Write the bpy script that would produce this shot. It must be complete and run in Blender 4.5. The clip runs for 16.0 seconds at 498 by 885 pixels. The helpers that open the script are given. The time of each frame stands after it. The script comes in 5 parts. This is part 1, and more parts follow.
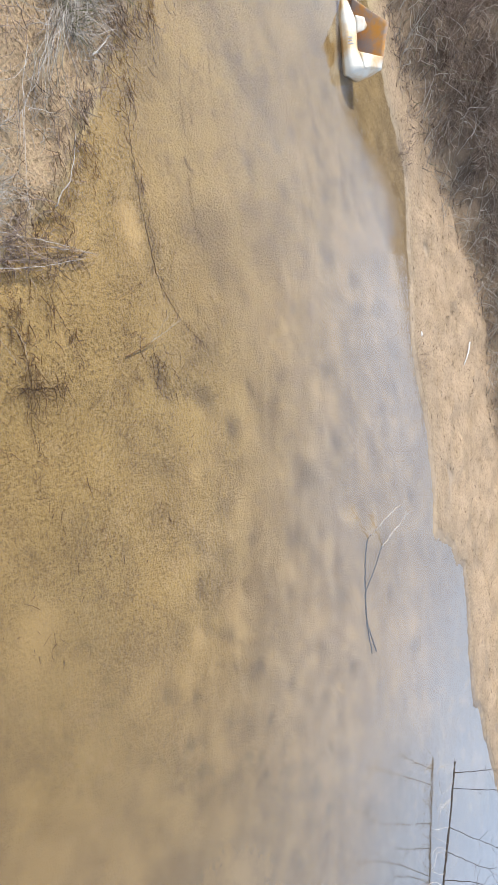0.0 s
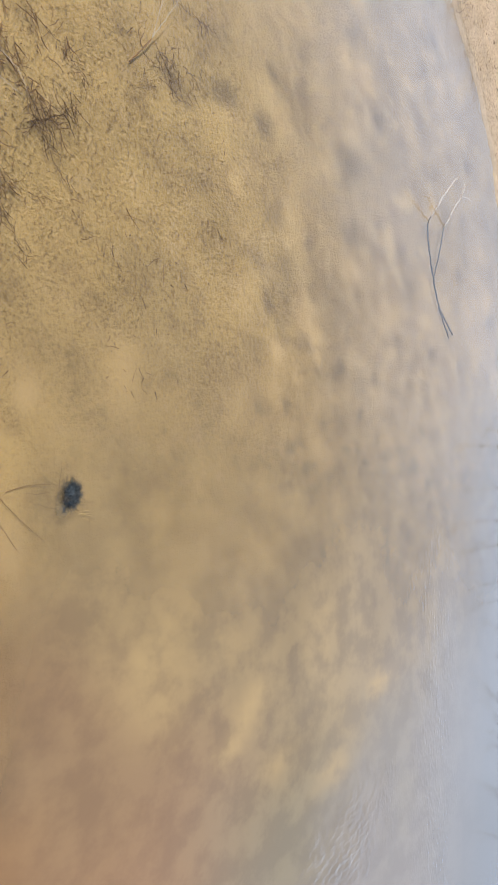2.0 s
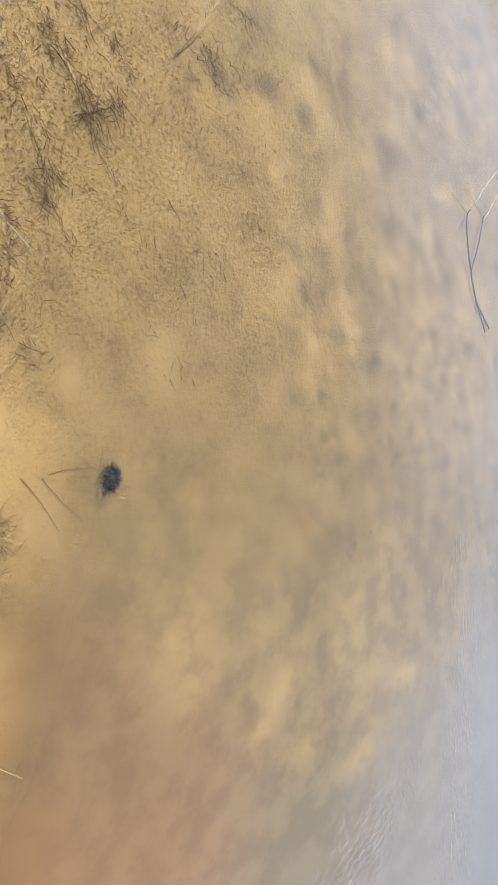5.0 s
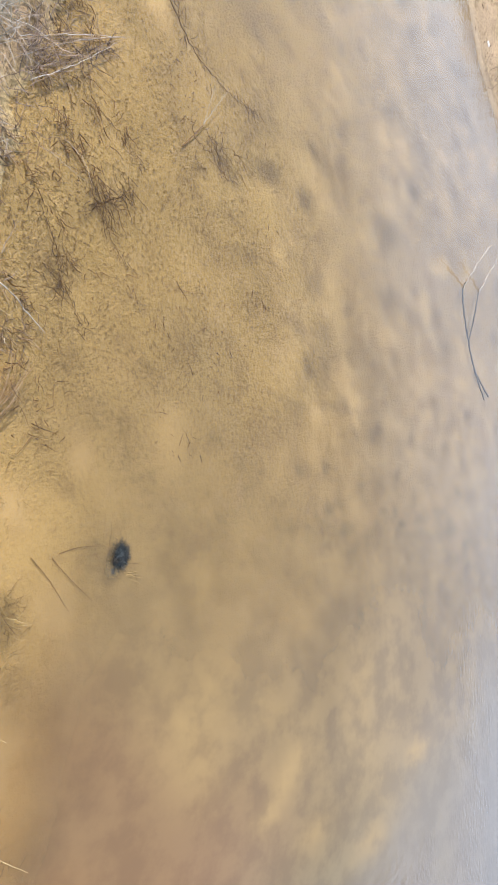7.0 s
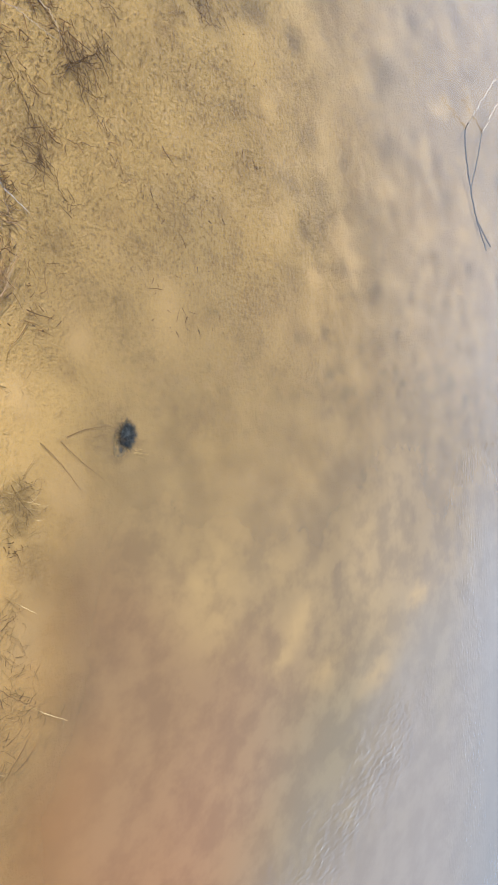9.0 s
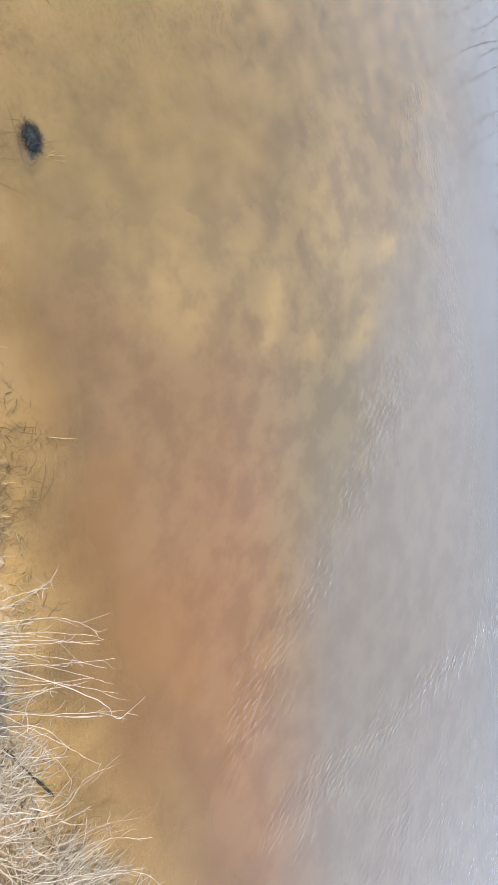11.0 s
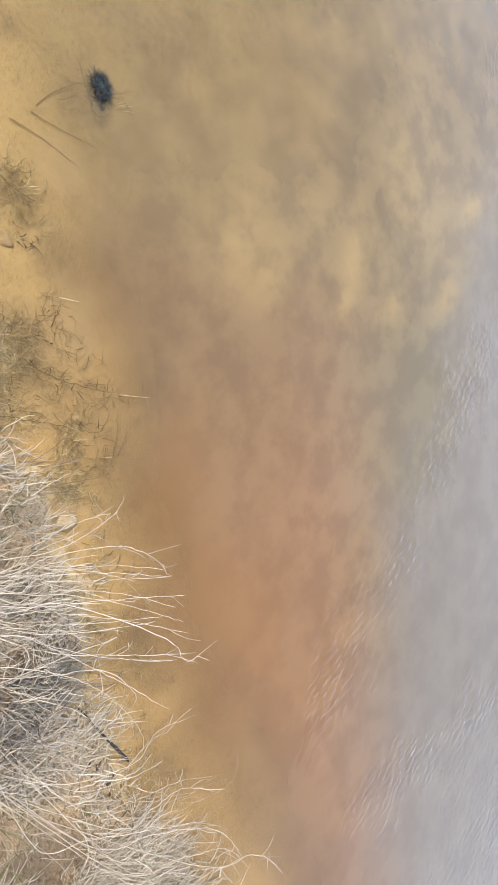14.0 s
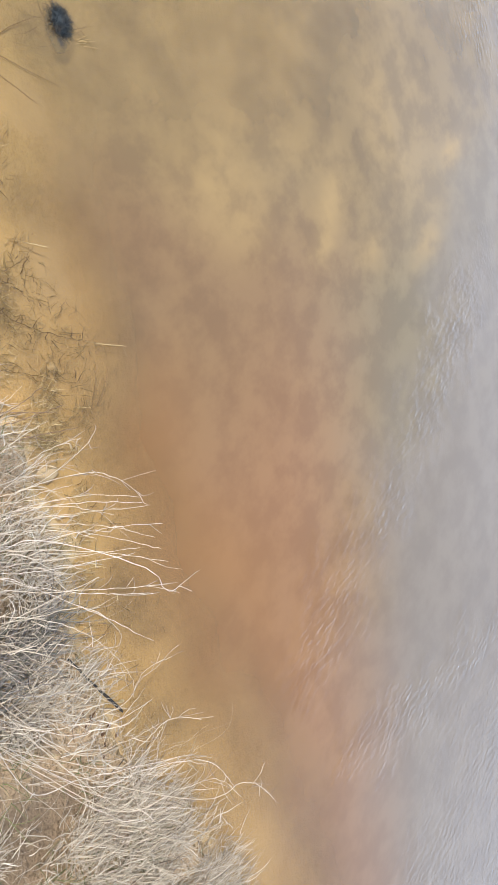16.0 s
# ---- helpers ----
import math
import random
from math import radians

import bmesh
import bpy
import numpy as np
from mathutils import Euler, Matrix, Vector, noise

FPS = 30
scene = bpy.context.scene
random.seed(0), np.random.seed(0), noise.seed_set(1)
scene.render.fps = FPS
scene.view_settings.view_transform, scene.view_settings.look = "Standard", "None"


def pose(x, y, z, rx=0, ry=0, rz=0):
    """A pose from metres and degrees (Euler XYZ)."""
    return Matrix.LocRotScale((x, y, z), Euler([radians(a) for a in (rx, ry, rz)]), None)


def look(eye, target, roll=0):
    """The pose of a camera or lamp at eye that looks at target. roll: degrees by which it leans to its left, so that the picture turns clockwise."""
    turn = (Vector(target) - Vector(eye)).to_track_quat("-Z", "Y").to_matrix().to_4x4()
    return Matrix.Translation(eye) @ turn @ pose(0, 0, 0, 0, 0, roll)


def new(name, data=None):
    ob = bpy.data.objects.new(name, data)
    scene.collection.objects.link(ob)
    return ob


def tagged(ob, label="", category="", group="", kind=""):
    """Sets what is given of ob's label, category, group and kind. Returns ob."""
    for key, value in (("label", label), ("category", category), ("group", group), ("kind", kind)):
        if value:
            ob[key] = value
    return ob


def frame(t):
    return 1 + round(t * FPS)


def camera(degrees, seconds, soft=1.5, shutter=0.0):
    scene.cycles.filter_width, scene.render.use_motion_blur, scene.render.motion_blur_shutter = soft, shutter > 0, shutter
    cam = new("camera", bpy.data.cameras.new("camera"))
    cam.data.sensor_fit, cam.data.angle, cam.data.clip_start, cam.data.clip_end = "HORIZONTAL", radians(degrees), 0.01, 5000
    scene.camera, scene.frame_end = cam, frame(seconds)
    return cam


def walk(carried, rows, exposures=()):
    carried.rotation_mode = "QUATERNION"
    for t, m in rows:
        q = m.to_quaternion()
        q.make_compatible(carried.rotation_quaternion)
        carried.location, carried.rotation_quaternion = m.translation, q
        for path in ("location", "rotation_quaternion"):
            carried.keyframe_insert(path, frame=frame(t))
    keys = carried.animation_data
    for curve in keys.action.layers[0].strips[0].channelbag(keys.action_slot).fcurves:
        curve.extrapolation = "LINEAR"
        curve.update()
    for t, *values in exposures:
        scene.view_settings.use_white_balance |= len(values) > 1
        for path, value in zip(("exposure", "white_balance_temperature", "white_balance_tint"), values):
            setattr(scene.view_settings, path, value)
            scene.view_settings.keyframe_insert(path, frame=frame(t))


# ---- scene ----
cam = camera(38.2, 16.0, 1.1)
PATH = [
    (0, (0.185, 0.195, 1.496), (-0.658, 1.701, 0.484), 85.3),
    (0.5, (0.224, 0.229, 1.489), (-0.355, 1.838, 0.453), 83.9),
    (1, (0.251, 0.247, 1.477), (-0.03, 1.906, 0.395), 85.1),
    (1.5, (0.269, 0.262, 1.469), (0.115, 1.91, 0.347), 86.1),
    (2, (0.268, 0.241, 1.45), (0.129, 1.837, 0.254), 86.3),
    (2.5, (0.266, 0.223, 1.454), (0.138, 1.784, 0.21), 86.4),
    (3, (0.279, 0.221, 1.448), (0.153, 1.771, 0.19), 86.9),
    (3.5, (0.269, 0.225, 1.457), (0.15, 1.77, 0.193), 87.6),
    (4, (0.265, 0.225, 1.464), (0.153, 1.769, 0.198), 88.1),
    (6.3, (0.291, 0.169, 1.448), (0.156, 1.722, 0.194), 87.2),
    (6.5, (0.283, 0.176, 1.445), (0.053, 1.714, 0.188), 84.8),
    (7, (0.239, 0.169, 1.456), (-0.045, 1.703, 0.205), 83.6),
    (7.5, (0.131, 0.158, 1.458), (-0.039, 1.705, 0.202), 87.1),
    (8, (0.075, 0.135, 1.455), (0.041, 1.672, 0.177), 93.9),
    (8.5, (0.113, 0.136, 1.464), (0.089, 1.676, 0.188), 93.3),
    (9, (0.198, 0.155, 1.473), (0.306, 1.694, 0.2), 89.9),
    (9.5, (0.272, 0.166, 1.486), (0.763, 1.644, 0.231), 88.4),
    (10, (0.329, 0.16, 1.474), (1.066, 1.549, 0.239), 90.5),
    (10.2, (0.307, 0.156, 1.49), (1.108, 1.521, 0.267), 91.8),
    (12.3, (0.452, 0.214, 1.408), (1.296, 1.55, 0.181), 90.0),
    (12.5, (0.462, 0.203, 1.421), (1.299, 1.54, 0.191), 88.8),
    (13, (0.468, 0.188, 1.415), (1.243, 1.463, 0.083), 89.4),
    (13.5, (0.463, 0.18, 1.413), (1.204, 1.418, 0.028), 89.9),
    (14, (0.459, 0.179, 1.416), (1.218, 1.407, 0.031), 90.9),
    (14.5, (0.474, 0.173, 1.416), (1.26, 1.391, 0.038), 91.7),
    (15, (0.49, 0.171, 1.419), (1.329, 1.363, 0.049), 92.7),
    (15.5, (0.512, 0.167, 1.414), (1.354, 1.369, 0.056), 91.7),
    (16, (0.528, 0.174, 1.411), (1.367, 1.373, 0.047), 90.8),
]
walk(cam, [(t, look(eye, target, roll)) for t, eye, target, roll in PATH],
     ((0.0, 0.28, 6150, 10), (1.5, 0.34, 6150, 10), (2.0, 0.36, 6180, 10), (3.0, 0.45, 6280, 10), (6.5, 0.44, 6280, 10), (9.0, 0.45, 6280, 10), (12.5, 0.36, 6280, 10), (14.0, 0.44, 6200, 10), (16.0, 0.43, 6200, 10)))

# ---- world, sun, exposure ----
SUN = Vector((-0.85, -0.46, 1.0)).normalized()
world = bpy.data.worlds.new("sky")
scene.world = world
world.use_nodes = True
wn = world.node_tree
wn.nodes.clear()
sky = wn.nodes.new("ShaderNodeTexSky")
sky.sky_type, sky.sun_disc = "NISHITA", False
sky.sun_elevation, sky.sun_rotation = math.asin(SUN.z), math.atan2(SUN.x, SUN.y)
sky.air_density, sky.dust_density, sky.ozone_density = 1.0, 2.0, 1.0
bg = wn.nodes.new("ShaderNodeBackground")
bg.inputs["Strength"].default_value = 0.15
wout = wn.nodes.new("ShaderNodeOutputWorld")
# thin bright cloud over the sky, denser towards the horizon
way = wn.nodes.new("ShaderNodeTexCoord")
stretch = wn.nodes.new("ShaderNodeMapping")
stretch.inputs["Scale"].default_value = (1.0, 1.0, 2.6)
veil = wn.nodes.new("ShaderNodeTexNoise")
veil.inputs["Scale"].default_value, veil.inputs["Detail"].default_value = 2.4, 6.0
ramp = wn.nodes.new("ShaderNodeMapRange")
ramp.interpolation_type = "SMOOTHSTEP"
for k, v in ((1, 0.34), (2, 0.70), (3, 0.40), (4, 0.85)):
    ramp.inputs[k].default_value = v
mixed = wn.nodes.new("ShaderNodeMix")
mixed.data_type = "RGBA"
mixed.inputs[7].default_value = (9.9, 11.6, 14.6, 1)
wn.links.new(way.outputs["Generated"], stretch.inputs["Vector"])
wn.links.new(stretch.outputs[0], veil.inputs["Vector"])
wn.links.new(veil.outputs[0], ramp.inputs[0])
up = wn.nodes.new("ShaderNodeSeparateXYZ")
haze = wn.nodes.new("ShaderNodeMapRange")
haze.interpolation_type = "SMOOTHSTEP"
for k, v in ((1, 0.36), (2, 0.80), (3, 1.0), (4, 0.22)):
    haze.inputs[k].default_value = v
thin = wn.nodes.new("ShaderNodeMath")
thin.operation = "MULTIPLY"
wn.links.new(way.outputs["Generated"], up.inputs[0])
wn.links.new(up.outputs[2], haze.inputs[0])
wn.links.new(ramp.outputs[0], thin.inputs[0])
wn.links.new(haze.outputs[0], thin.inputs[1])
wn.links.new(thin.outputs[0], mixed.inputs[0])
wn.links.new(sky.outputs[0], mixed.inputs[6])
wn.links.new(mixed.outputs[2], bg.inputs[0])
wn.links.new(bg.outputs[0], wout.inputs[0])
sun_data = bpy.data.lights.new("sun", "SUN")
sun_data.energy, sun_data.angle, sun_data.color = 3.8, radians(0.5), (1.0, 0.95, 0.87)
sun = new("sun", sun_data)
sun.matrix_world = look(SUN * 30, (0, 0, 0))


# ---- materials ----
class Nodes:
    """A small hand for wiring one material."""

    def __init__(self, name):
        self.mat = bpy.data.materials.new(name)
        self.mat.use_nodes = True
        self.t = self.mat.node_tree
        self.t.nodes.clear()
        self.out = self.t.nodes.new("ShaderNodeOutputMaterial")

    def put(self, where, value):
        if isinstance(value, bpy.types.NodeSocket):
            self.t.links.new(value, where)
        elif isinstance(value, (tuple, list)) and len(value) == 3 and where.type == "RGBA":
            where.default_value = (*value, 1)
        else:
            where.default_value = value

    def node(self, kind, out=0, settings=None, **ins):
        n = self.t.nodes.new("ShaderNode" + kind)
        for k, v in (settings or {}).items():
            setattr(n, k, v)
        for k, v in ins.items():
            self.put(n.inputs[int(k[1:])] if k[0] == "i" and k[1:].isdigit() else n.inputs[k], v)
        return n.outputs[out]

    def math(self, op, a, b=0.0, clamp=False):
        return self.node("Math", 0, {"operation": op, "use_clamp": clamp}, i0=a, i1=b)

    def mix(self, f, a, b):
        return self.node("Mix", 2, {"data_type": "RGBA"}, i0=f, i6=a, i7=b)

    def span(self, v, a, b, lo=0.0, hi=1.0):
        return self.node("MapRange", 0, {"interpolation_type": "SMOOTHSTEP"}, i0=v, i1=a, i2=b, i3=lo, i4=hi)

    def place(self):
        return self.node("NewGeometry", 0)

    def noise(self, at, scale, detail=4.0, rough=0.55, stretch=None, out=0):
        if stretch:
            at = self.node("Mapping", 0, None, Vector=at, Rotation=(0, 0, stretch[3] if len(stretch) > 3 else 0), Scale=stretch[:3])
        return self.node("TexNoise", out, None, Vector=at, Scale=scale, Detail=detail, Roughness=rough)

    def bump(self, height, distance, strength=1.0):
        return self.node("Bump", 0, None, Strength=strength, Distance=distance, Height=height)

    def finish(self, shader):
        self.t.links.new(shader, self.out.inputs[0])
        return self.mat

    def skin(self, colour, rough=0.8, normal=None, metal=0.0, spec=0.3):
        n = self.t.nodes.new("ShaderNodeBsdfPrincipled")
        self.put(n.inputs["Base Color"], colour)
        self.put(n.inputs["Roughness"], rough)
        n.inputs["Metallic"].default_value = metal
        n.inputs["Specular IOR Level"].default_value = spec
        if normal is not None:
            self.put(n.inputs["Normal"], normal)
        return n.outputs[0]


def strand_mat(name, colours, rough=0.8, dirt=(0.10, 0.07, 0.04), amount=0.35):
    """Dry blades and twigs: each its own tone, with darker stretches along it."""
    n = Nodes(name)
    r = n.node("NewGeometry", 8)
    c = n.t.nodes.new("ShaderNodeValToRGB")
    c.color_ramp.interpolation = "LINEAR"
    while len(c.color_ramp.elements) < len(colours):
        c.color_ramp.elements.new(0.5)
    for i, col in enumerate(colours):
        c.color_ramp.elements[i].position = i / max(1, len(colours) - 1)
        c.color_ramp.elements[i].color = (*col, 1)
    n.put(c.inputs[0], r)
    spots = n.noise(n.place(), 38, 3)
    col = n.mix(n.span(spots, 0.5, 0.72, 0, amount), c.outputs[0], dirt)
    return n.finish(n.skin(col, rough, n.bump(n.noise(n.place(), 300, 2), 0.002, 0.4), spec=0.2))


def ground_mat():
    n = Nodes("sand_and_silt")
    p = n.place()
    z = n.node("SeparateXYZ", 2, None, i0=p)
    x = n.node("SeparateXYZ", 0, None, i0=p)
    y = n.node("SeparateXYZ", 1, None, i0=p)
    litter = n.node("Attribute", 2, {"attribute_name": "litter"})
    hollow = n.node("Attribute", 2, {"attribute_name": "hollow"})
    crest = n.node("Attribute", 2, {"attribute_name": "crest"})
    big = n.noise(p, 1.1, 3)
    mid = n.noise(p, 5.0, 5)
    fine = n.noise(p, 75, 5, 0.62)
    grit = n.noise(p, 170, 3, 0.7)
    # submerged sand: ochre near the shore, greyer farther out
    wet = n.mix(n.span(big, 0.36, 0.66), (0.435, 0.308, 0.132), (0.50, 0.364, 0.162))
    out = n.math("MULTIPLY", n.span(y, 1.9, 4.0), n.span(big, 0.2, 0.6, 0.7, 1.0))
    wet = n.mix(out, wet, (0.36, 0.278, 0.194))
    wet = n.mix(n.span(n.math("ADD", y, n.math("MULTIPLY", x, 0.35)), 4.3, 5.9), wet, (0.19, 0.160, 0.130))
    patch = n.noise(p, 3.2, 6, 0.66)
    streak = n.noise(p, 10.0, 5, 0.6, (1.15, 0.9, 1))
    wet = n.mix(n.span(patch, 0.50, 0.68, 0, 0.50), wet, (0.27, 0.188, 0.10))
    wet = n.mix(n.span(streak, 0.52, 0.70, 0, 0.45), wet, (0.24, 0.168, 0.092))
    wet = n.mix(n.span(streak, 0.47, 0.33, 0, 0.40), wet, (0.54, 0.40, 0.222))
    wet = n.mix(n.span(x, 0.2, 1.0, 0, 0.7), wet, n.mix(n.span(patch, 0.4, 0.66), (0.54, 0.332, 0.140), (0.42, 0.262, 0.114)))
    far_left = n.math("MULTIPLY", n.span(y, 2.7, 3.8), n.span(x, -0.4, -1.4))
    wet = n.mix(n.math("MULTIPLY", far_left, 0.30), wet, (0.22, 0.175, 0.135))
    lumpy = n.noise(p, 9.0, 5, 0.58, (1.2, 0.8, 1))
    out = n.math("MULTIPLY", n.span(y, 2.1, 2.6), n.span(y, 3.6, 4.8, 1.0, 0.35))
    wet = n.mix(n.math("MULTIPLY", n.span(lumpy, 0.52, 0.64, 0, 0.30), out), wet, (0.22, 0.165, 0.105))
    wet = n.mix(n.math("MULTIPLY", n.span(lumpy, 0.45, 0.35, 0, 0.36), out), wet, (0.58, 0.44, 0.26))
    wet = n.mix(n.math("MULTIPLY", n.span(z, -0.042, -0.006, 0, 0.62), n.math("MULTIPLY", n.span(patch, 0.35, 0.60, 1.0, 0.45), n.span(y, 1.6, 2.2, 1.0, 0.0))), wet, (0.62, 0.445, 0.215))
    # smooth pale sand between hollows; their shade is painted dark along with silt
    wet = n.mix(n.math("MULTIPLY", crest, n.span(mid, 0.3, 0.6, 0.45, 0.90)), wet, (0.58, 0.425, 0.235))
    wet = n.mix(n.math("MULTIPLY", hollow, n.span(mid, 0.3, 0.6, 0.60, 1.0)), wet, (0.16, 0.122, 0.082))
    # dry sand on the banks
    dry = n.mix(n.span(mid, 0.35, 0.7), (0.53, 0.375, 0.235), (0.43, 0.30, 0.18))
    dry = n.mix(n.span(y, 1.3, 1.7, 0.8, 0.0), dry, (0.56, 0.38, 0.22))
    pit = n.noise(p, 34, 5, 0.65)
    dry = n.mix(n.span(pit, 0.58, 0.70, 0, 0.6), dry, (0.17, 0.115, 0.07))
    base = n.mix(n.math("MULTIPLY", n.span(z, -0.004, 0.035), n.span(y, 1.6, 2.4, 0.8, 1.0)), wet, dry)
    # loose dark and pale grains where the bed lies clear
    clear = n.math("MULTIPLY", n.span(x, -0.5, 0.4, 1.0, 0.25), n.span(patch, 0.36, 0.58, 0.55, 1.0))
    clear = n.math("MULTIPLY", clear, n.span(y, 2.2, 4.2, 1.0, 0.5))
    clear = n.math("MAXIMUM", n.math("MULTIPLY", clear, n.span(crest, 0.1, 0.7, 1.0, 0.3)), n.span(z, 0.004, 0.02))
    base = n.mix(n.math("MULTIPLY", n.span(fine, 0.53, 0.64, 0, 0.75), clear), base, (0.21, 0.138, 0.062))
    base = n.mix(n.math("MULTIPLY", n.span(fine, 0.48, 0.36, 0, 0.50), clear), base, (0.63, 0.465, 0.245))
    base = n.mix(n.math("MULTIPLY", n.span(grit, 0.58, 0.68, 0, 0.72), clear), base, (0.15, 0.095, 0.05))
    # brown litter colour, which also paints the shade between stalks and brush
    base = n.mix(n.math("MULTIPLY", litter, n.span(mid, 0.3, 0.55, 0.55, 1.0)), base, (0.17, 0.12, 0.078))
    h = n.math("MULTIPLY", n.math("ADD", fine, n.math("MULTIPLY", grit, 0.4)), clear)
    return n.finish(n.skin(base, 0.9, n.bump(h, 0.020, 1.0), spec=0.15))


def water_mat():
    n = Nodes("turbid_pond_water")
    p = n.place()
    x = n.node("SeparateXYZ", 0, None, i0=p)
    y = n.node("SeparateXYZ", 1, None, i0=p)
    cloud = {k: n.node("Attribute", 2, {"attribute_name": k}) for k in ("murk", "gold", "rust", "orange", "olive", "slate", "open")}
    wisp = n.noise(p, 5.0, 4, 0.55)
    bloom = n.noise(p, 6.5, 6, 0.60, (1.1, 0.9, 1))
    # stirred silt: tan, golden clouds, an iron-red plume along the near shore, olive, then slate farther out
    tone = n.mix(n.span(bloom, 0.38, 0.62), (0.166, 0.114, 0.056), (0.222, 0.152, 0.070))
    tone = n.mix(cloud["olive"], tone, n.mix(n.span(bloom, 0.40, 0.62), (0.150, 0.117, 0.066), (0.182, 0.142, 0.078)))
    tone = n.mix(cloud["slate"], tone, n.mix(n.span(bloom, 0.36, 0.64), (0.164, 0.131, 0.097), (0.187, 0.150, 0.110)))
    ruddy = n.mix(n.span(x, 0.9, 1.7), (0.164, 0.097, 0.048), (0.204, 0.100, 0.046))
    ruddy = n.mix(n.span(bloom, 0.36, 0.62), ruddy, n.mix(n.span(x, 0.9, 1.7), (0.198, 0.119, 0.057), (0.238, 0.122, 0.057)))
    tone = n.mix(cloud["rust"], tone, ruddy)
    tone = n.mix(cloud["orange"], tone, (0.228, 0.116, 0.042))
    tone = n.mix(n.math("MULTIPLY", cloud["gold"], n.span(bloom, 0.34, 0.56, 0.55, 1.0)), tone, (0.315, 0.208, 0.084))
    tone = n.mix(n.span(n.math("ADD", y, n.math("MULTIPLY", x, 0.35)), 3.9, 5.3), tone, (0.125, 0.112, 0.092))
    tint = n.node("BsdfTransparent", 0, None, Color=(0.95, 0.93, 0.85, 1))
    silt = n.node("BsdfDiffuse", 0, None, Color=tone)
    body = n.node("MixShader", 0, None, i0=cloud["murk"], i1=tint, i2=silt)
    # a breeze ruffles two narrow lanes and the open water beyond them
    shift = n.math("MULTIPLY", n.math("SUBTRACT", wisp, 0.5), 0.5)
    lane = n.math("ADD", n.math("ADD", x, n.math("MULTIPLY", y, 0.3)), shift)
    lane = n.span(n.math("ABSOLUTE", n.math("SUBTRACT", lane, 2.53)), 0.0, 0.26, 1.0, 0.0)
    lane = n.math("MULTIPLY", lane, n.span(y, 2.7, 3.4, 1.0, 0.0))
    out = n.math("ADD", n.math("ADD", y, n.math("MULTIPLY", x, 0.1)), shift)
    out = n.math("MULTIPLY", n.span(n.math("ABSOLUTE", n.math("SUBTRACT", out, 3.78)), 0.0, 0.45, 0.35, 0.0), n.span(x, 0.2, 0.8))
    lane = n.math("MAXIMUM", lane, out)
    other = n.math("ADD", n.math("SUBTRACT", x, n.math("MULTIPLY", y, 0.45)), n.math("MULTIPLY", n.math("SUBTRACT", wisp, 0.5), 0.5))
    other = n.span(n.math("ABSOLUTE", n.math("SUBTRACT", other, 2.02)), 0.0, 0.22, 0.8, 0.0)
    gust = n.span(n.noise(p, 3.4, 4, 0.6), 0.40, 0.60, 0.60, 1.0)
    open_water = n.math("MULTIPLY", n.span(n.math("ADD", x, n.math("MULTIPLY", y, 0.2)), 2.9, 3.9), 0.4)
    where = n.math("MULTIPLY", n.math("ADD", n.math("MAXIMUM", n.math("MAXIMUM", lane, other), open_water), n.span(y, 2.4, 3.4, 0.05, 0.07)), n.math("MULTIPLY", gust, cloud["open"]))
    rip = n.noise(p, 36, 1, 0.4, (1.25, 0.6, 1, 0.1))
    far_rip = n.noise(p, 44, 2, 0.5, (0.75, 1.2, 1))
    rip = n.node("Mix", 0, {"data_type": "FLOAT"}, i0=n.span(y, 2.7, 3.3), i2=rip, i3=far_rip)
    swell = n.noise(p, 3.0, 2, 0.5, (0.6, 1.2, 1))
    h = n.math("ADD", n.math("MULTIPLY", n.math("MULTIPLY", rip, where), 0.0080), n.math("MULTIPLY", swell, 0.0012))
    nor = n.bump(h, 1.0, 1.0)
    gloss = n.node("BsdfGlossy", 0, None, Color=(1, 1, 1, 1), Roughness=0.012, Normal=nor)
    fr = n.node("Fresnel", 0, None, IOR=1.33, Normal=nor)
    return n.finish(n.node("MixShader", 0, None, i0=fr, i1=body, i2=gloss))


def plain_mat(name, a, b, rough=0.7, scale=20, bump=0.003, spec=0.3):
    n = Nodes(name)
    f = n.noise(n.place(), scale, 5, 0.6)
    return n.finish(n.skin(n.mix(n.span(f, 0.35, 0.68), a, b), rough, n.bump(n.noise(n.place(), scale * 4, 4), bump, 0.7), spec=spec))


GROUND = ground_mat()
WATER = water_mat()
STRAW = strand_mat("dry_straw", [(0.16, 0.115, 0.075), (0.42, 0.335, 0.24), (0.58, 0.49, 0.37), (0.27, 0.205, 0.145), (0.49, 0.41, 0.325)])
GREY_STRAW = strand_mat("weathered_grey_grass", [(0.11, 0.085, 0.065), (0.40, 0.34, 0.27), (0.62, 0.54, 0.45), (0.23, 0.20, 0.12), (0.48, 0.41, 0.33)])
BRUSH = strand_mat("dead_brown_brush", [(0.075, 0.050, 0.036), (0.23, 0.155, 0.108), (0.42, 0.315, 0.235), (0.15, 0.102, 0.074), (0.56, 0.45, 0.345)])
SUNKEN = strand_mat("sunken_brown_litter", [(0.075, 0.037, 0.015), (0.18, 0.098, 0.040), (0.31, 0.195, 0.085), (0.12, 0.064, 0.028)])
ROOT = strand_mat("dark_rotten_root", [(0.075, 0.042, 0.020), (0.15, 0.088, 0.040), (0.10, 0.058, 0.028)])
GREEN = strand_mat("new_green_grass", [(0.08, 0.10, 0.03), (0.14, 0.15, 0.05), (0.20, 0.19, 0.08)])
BARK = strand_mat("dark_wet_bark", [(0.030, 0.024, 0.019), (0.075, 0.058, 0.045)], 0.85)
